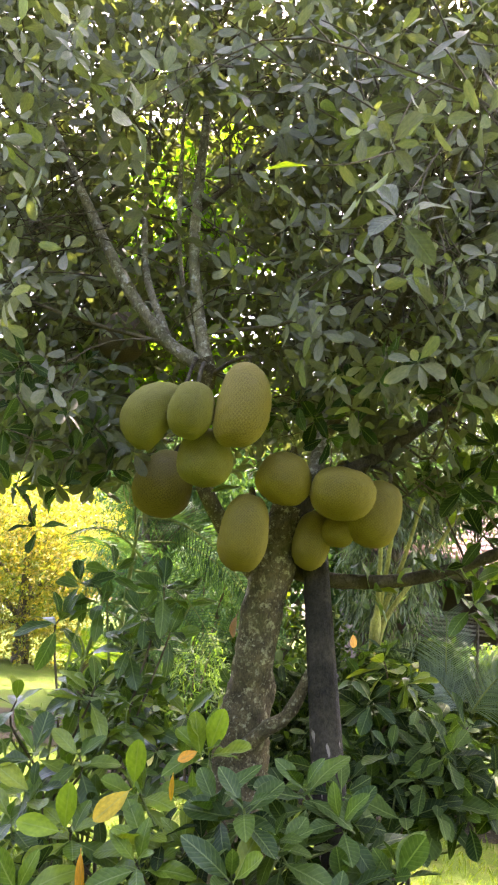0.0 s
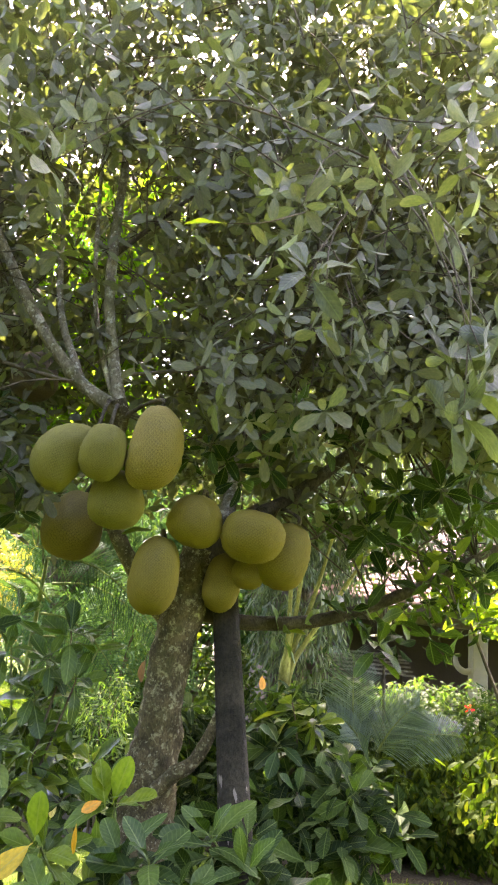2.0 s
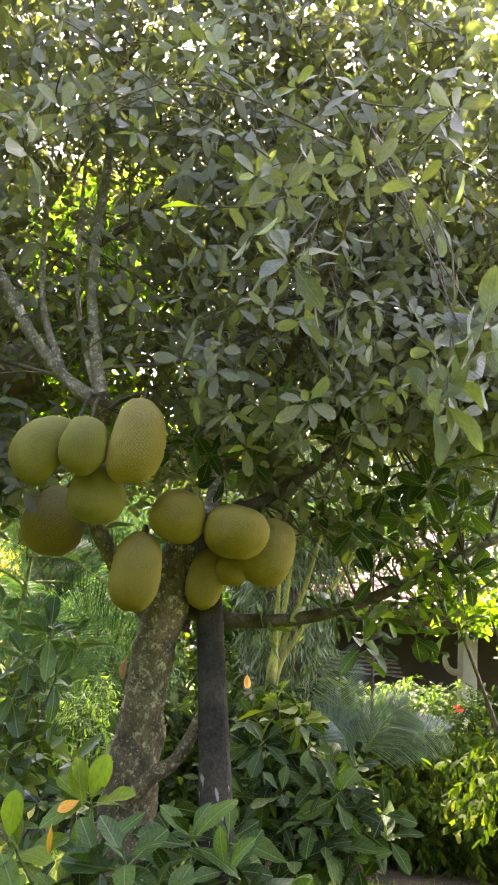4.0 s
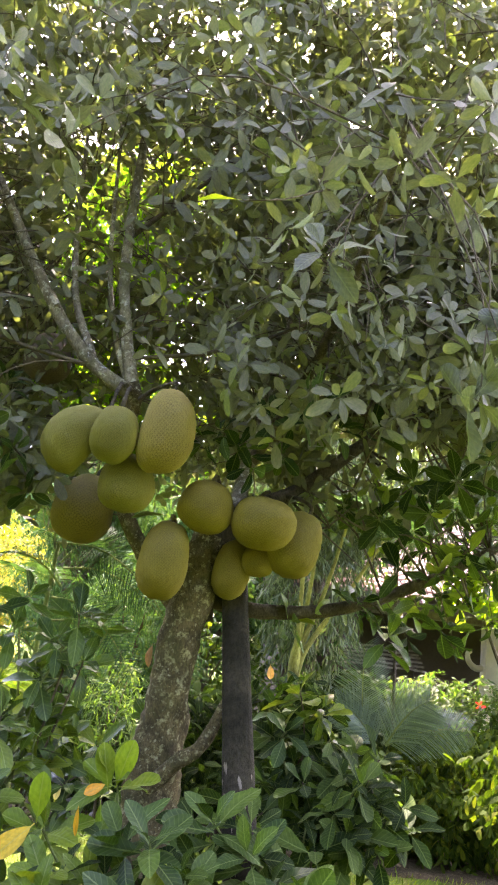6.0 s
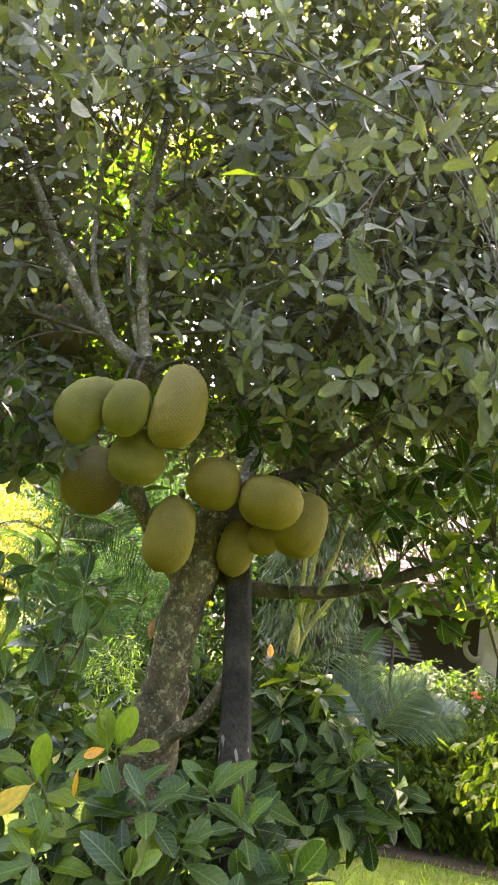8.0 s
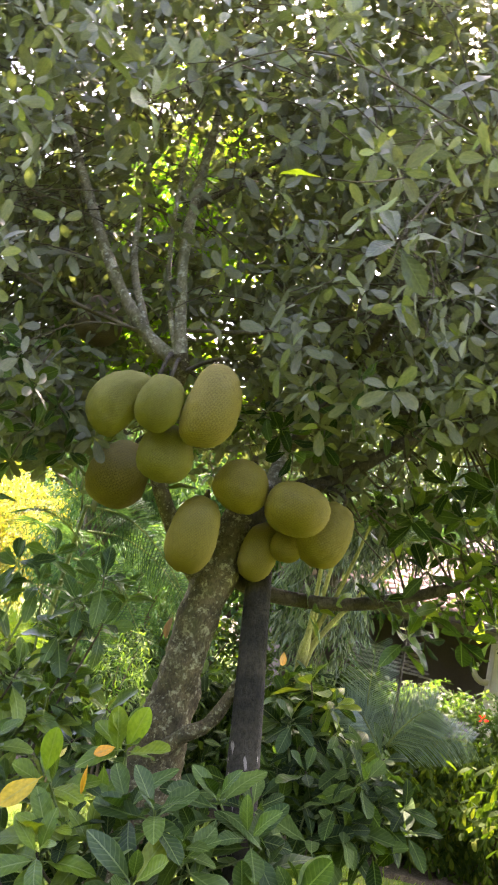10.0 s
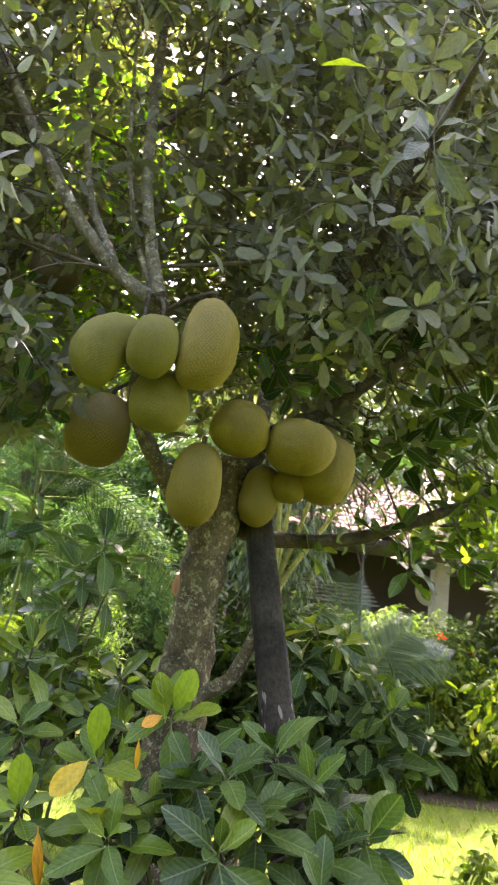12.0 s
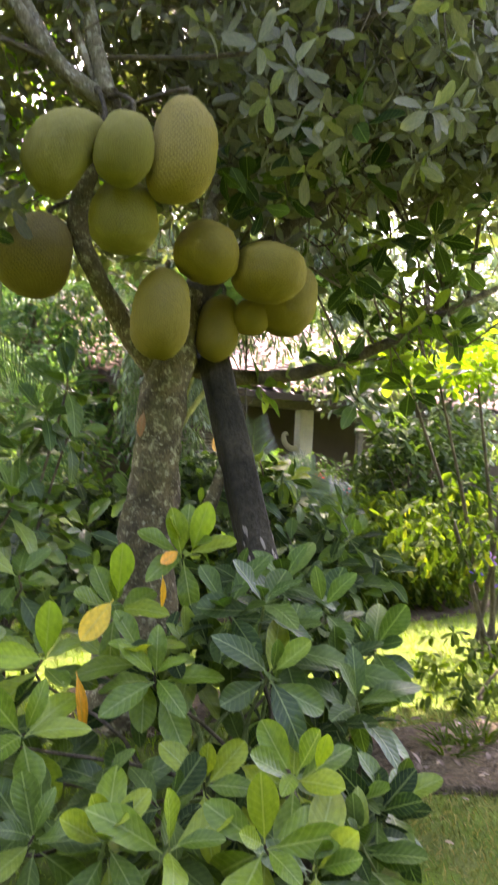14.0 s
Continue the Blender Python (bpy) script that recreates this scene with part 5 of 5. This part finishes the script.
for p in ((2.22, 5.0, 0.66), (2.36, 5.02, 0.76), (2.42, 4.98, 0.6), (2.5, 5.0, 0.86)):
    child("bloom", leaves_mesh("bloom", rosette(p, (0, -1, 0.4), 6, 0.05, rng, (40, 80)), OVATE, petal_violet), sprig, "violet-blue flower")
bush("bush", "low sprig of drooping leaves by the bed", "bush", (1.8, 4.5, 0.14), (0.5, 0.3, 0.22), 420, 0.075, LIGHT, leaf_olive, 74, 2, -0.7)
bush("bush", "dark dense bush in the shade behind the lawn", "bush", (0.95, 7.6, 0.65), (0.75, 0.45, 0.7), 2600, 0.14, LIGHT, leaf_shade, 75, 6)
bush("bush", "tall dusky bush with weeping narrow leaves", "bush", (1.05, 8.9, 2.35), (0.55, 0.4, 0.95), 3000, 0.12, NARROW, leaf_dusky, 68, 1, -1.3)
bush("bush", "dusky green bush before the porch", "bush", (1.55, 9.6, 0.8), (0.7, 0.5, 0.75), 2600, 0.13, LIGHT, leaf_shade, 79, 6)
# Foliage whose dark leaf colour also stands in for the porch shade.
bush("bush", "bush before the porch wall, leaves darkened for shade", "bush", (4.35, 8.9, 1.15), (0.95, 0.5, 1.15), 3200, 0.13, LIGHT, leaf_shade, 70, 7)
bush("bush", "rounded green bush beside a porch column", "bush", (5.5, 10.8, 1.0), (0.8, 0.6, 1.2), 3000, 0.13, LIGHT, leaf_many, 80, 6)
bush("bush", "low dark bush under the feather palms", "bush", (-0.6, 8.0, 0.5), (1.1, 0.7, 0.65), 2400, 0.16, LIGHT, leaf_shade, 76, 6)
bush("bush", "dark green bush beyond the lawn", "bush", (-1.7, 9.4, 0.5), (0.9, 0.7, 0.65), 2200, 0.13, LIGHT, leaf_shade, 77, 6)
bush("bush", "rounded garden bush beyond the lawn", "bush", (-0.4, 11.5, 0.9), (1.4, 1.0, 1.1), 3600, 0.13, LIGHT, leaf_many, 78, 6)

tree_far("golden-yellow leaved tree in full sun", (-5.7, 16.4, 0), 4.0, (2.7, 2.0), 52000, 0.085, SMALL, leaf_gold, 81, low=0.06)
tree_far("yellow-green sunlit tree at the lawn's end", (-8.8, 19.0, 0), 6.0, (2.6, 2.2), 7500, 0.18, SMALL, leaf_lime, 82, low=0.08)
tree_far("fine-leaved green tree with drooping sprays", (-1.75, 10.3, 0), 4.4, (1.05, 1.1), 20000, 0.09, NARROW, leaf_fine, 83, -0.9, 0.09, 0.16)
tree_far("green shade tree behind the palms", (-0.2, 12.5, 0), 6.0, (2.0, 1.6), 9000, 0.17, SMALL, leaf_fine, 84, low=0.1)
tree_far("green tree beside the house", (1.3, 10.7, 0), 6.6, (1.6, 1.2), 8000, 0.16, NARROW, leaf_dusky, 85, -0.8, low=0.46, radius=0.07)
tree_far("small dusky green tree before the porch roof", (2.22, 9.3, 0), 5.4, (2.0, 0.6), 14000, 0.15, NARROW, leaf_dusky, 88, -0.8, low=0.58, radius=0.018)
# Added tree: its lime colour fills the crown gaps with sunlit-looking specks.
tree_far("added tree whose lime leaves stand in for sunlit foliage", (-2.5, 11.6, 0), 11.0, (1.5, 1.2), 8000, 0.16, SMALL, leaf_sunlit, 87, low=0.42, radius=0.1)
tree_far("tall fine-leaved green tree beyond the lawn", (-2.1, 13.6, 0), 7.0, (1.25, 1.4), 13000, 0.17, SMALL, leaf_fine, 89, low=0.04)
tree_far("dusky leaved tree by the porch", (5.3, 10.3, 0), 5.4, (1.7, 0.9), 8500, 0.15, SMALL, leaf_dusky, 86, low=0.2)
rng = random.Random(90)
for i in range(13):
    x = -26 + 4.6 * i + rng.uniform(-0.8, 0.8)
    tree_far("tall dense green tree at the garden's edge", (x, 38 + rng.uniform(-3, 5), 0), rng.uniform(11, 16), (4.4, 3.4), 9000, 0.5, SMALL, leaf_fine if i % 3 else leaf_many, 91 + i, low=0.05)

# Unseen trees added behind the camera to cut sky light on facing leaves.
for i in range(9):
    x = -14 + 3.5 * i + rng.uniform(-0.5, 0.5)
    tree_far("unseen green tree added to cut the sky light", (x, -7.5 - rng.uniform(0, 2), 0), rng.uniform(6.5, 8.5), (3.0, 2.4), 4200, 0.42, SMALL, leaf_many, 120 + i, low=0.03)
for i, (x, y) in enumerate(((13.6, 15.5), (17.0, 19.5), (12.6, 24.5), (20.5, 25.0), (3.2, 25.0), (7.6, 26.0))):
    tree_far("tall dusky green tree beside the house", (x, y, 0), 10.0 + 0.6 * i, (3.0, 2.6), 7000, 0.34, SMALL, leaf_dusky, 150 + i, low=0.04)
# Further unseen trees added at the sides as light blockers.
for i, (x, y) in enumerate(((-11.0, -3.0), (-11.5, 1.5), (11.0, -3.5))):
    tree_far("unseen green tree added to cut the sky light", (x, y, 0), 9.5, (2.6, 2.6), 4200, 0.42, SMALL, leaf_many, 140 + i, low=0.03)

# ---- house ----
house = thing("house", "low garden house with clay tile roof and white porch columns", "house", (5, 16, 0))
bm = bmesh.new()
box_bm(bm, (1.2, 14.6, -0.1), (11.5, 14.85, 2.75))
part("wall", bm, shaded_plaster, house)
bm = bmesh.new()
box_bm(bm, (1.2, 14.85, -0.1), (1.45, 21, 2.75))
part("wall", bm, shaded_plaster, house)
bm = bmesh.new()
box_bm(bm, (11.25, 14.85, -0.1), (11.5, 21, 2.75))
part("wall", bm, shaded_plaster, house)
bm = bmesh.new()
box_bm(bm, (1.0, 12.0, 2.42), (11.7, 12.2, 2.62), 0.01)
part("porch_beam", bm, grey_board, house)
bm = bmesh.new()
box_bm(bm, (5.3, 12.05, -0.05), (5.4, 12.15, 2.42), 0.006)
part("porch_post", bm, grey_board, house, "slim grey timber post")
for x in (4.28, 6.75, 9.2):
    bm = bmesh.new()
    box_bm(bm, (x - 0.12, 11.98, -0.05), (x + 0.12, 12.22, 2.42), 0.012)
    col = part("column", bm, white_paint, house)
    br = [(x - 0.1, 12.1, 1.79, 0.05), (x - 0.22, 12.1, 1.77, 0.05), (x - 0.33, 12.1, 1.85, 0.046), (x - 0.36, 12.1, 1.98, 0.036), (x - 0.3, 12.1, 2.02, 0.03)]
    child("bracket", tubes_mesh("bracket", [br], white_paint, 16, 8), col, "curled white bracket")
EAVE, RIDGE = Vector((0, 11.5, 2.62)), Vector((0, 17.0, 4.9))
bm = bmesh.new()
for y0, z0, y1, z1 in ((11.5, 2.6, 17.0, 4.88), (17.0, 4.88, 22.5, 2.6)):
    v = [bm.verts.new(p) for p in ((0.6, y0, z0), (12.0, y0, z0), (12.0, y1, z1), (0.6, y1, z1))]
    w = [bm.verts.new(p.co - Vector((0, 0, 0.1))) for p in v]
    bm.faces.new(v)
    bm.faces.new(w[::-1])
    for i in range(4):
        bm.faces.new((v[i], w[i], w[(i + 1) % 4], v[(i + 1) % 4]))
roof = part("roof", bm, dark_timber, house)
run = RIDGE - EAVE
step = run / 22.0
tv = []
for k in range(6):
    u = k / 5
    h = 0.03 + 0.035 * math.sin(math.pi * u)
    tv += [(0.235 * u, 0, h + 0.02), (0.235 * u, step.y * 1.15, step.z * 1.15 + h - 0.005), (0.235 * u, 0.004, h - 0.002)]
tf = [(3 * k, 3 * k + 3, 3 * k + 4, 3 * k + 1) for k in range(5)] + [(3 * k + 2, 3 * k + 5, 3 * k + 3, 3 * k) for k in range(5)]
tile = mesh_np("tile", tv, tf, tile_clay)
rest, rest_f = [], []
for r in range(22):
    a = EAVE + step * r
    for c in range(46):
        x0 = 0.6 + c * 0.248
        if r < 7 and c < 40:
            child("tile", tile, roof, "", Matrix.Translation((x0, a.y, a.z + 0.004 * ((c * 7 + r * 3) % 5))) @ Matrix.Rotation(radians(((c * 5 + r * 11) % 7 - 3) * 0.5), 4, "Z"))
        else:
            rest_f += [tuple(len(rest) + q for q in f) for f in tf]
            rest += [(x0 + v[0], a.y + v[1], a.z + v[2]) for v in tv]
child("tiles", mesh_np("tiles", rest, rest_f, tile_clay), roof, "sun-bleached clay tiles", kind="stuff")

shed = thing("garden_shed", "low garden shed with weathered shingle roof", "shed", (2.5, 12.2, 0))
bm = bmesh.new()
box_bm(bm, (1.95, 11.9, -0.05), (3.05, 12.0, 1.62), 0.01)
part("wall", bm, dark_timber, shed)
for i in range(6):
    y, z = 11.72 + 0.13 * i, 1.6 + 0.06 * i
    for j in range(9):
        bm2 = bmesh.new()
        box_bm(bm2, (1.85 + 0.15 * j, y, z + 0.004 * ((j * 7 + i) % 5)), (1.992 + 0.15 * j, y + 0.2, z + 0.028 + 0.004 * ((j * 7 + i) % 5)))
        part("shingle", bm2, grey_board, shed)

rng = random.Random(14)
for i, (x, y, k) in enumerate(((-1.08, 7.5, 1.0), (-0.7, 7.36, 1.15), (-0.95, 7.95, 0.8), (-0.68, 6.95, 0.7), (-0.84, 7.2, 0.6))):
    bm = bmesh.new()
    bmesh.ops.create_icosphere(bm, subdivisions=2, radius=1.0)
    for v in bm.verts:
        v.co *= 1 + 0.25 * noise.noise(v.co * 1.3 + Vector((i * 3, 0, 0)))
    bm.transform(Matrix.Translation((x, y, 0.035 + 0.03 * k)) @ Matrix.Rotation(rng.uniform(0, 3), 4, "Z") @ Matrix.Diagonal((0.08 * k, 0.055 * k, 0.05 * k, 1)))
    ob = thing("garden_stone", "rounded grey stone lying among leaf litter", "stone", (x, y, 0), "garden stones")
    part("stone", bm, stone_grey, ob)
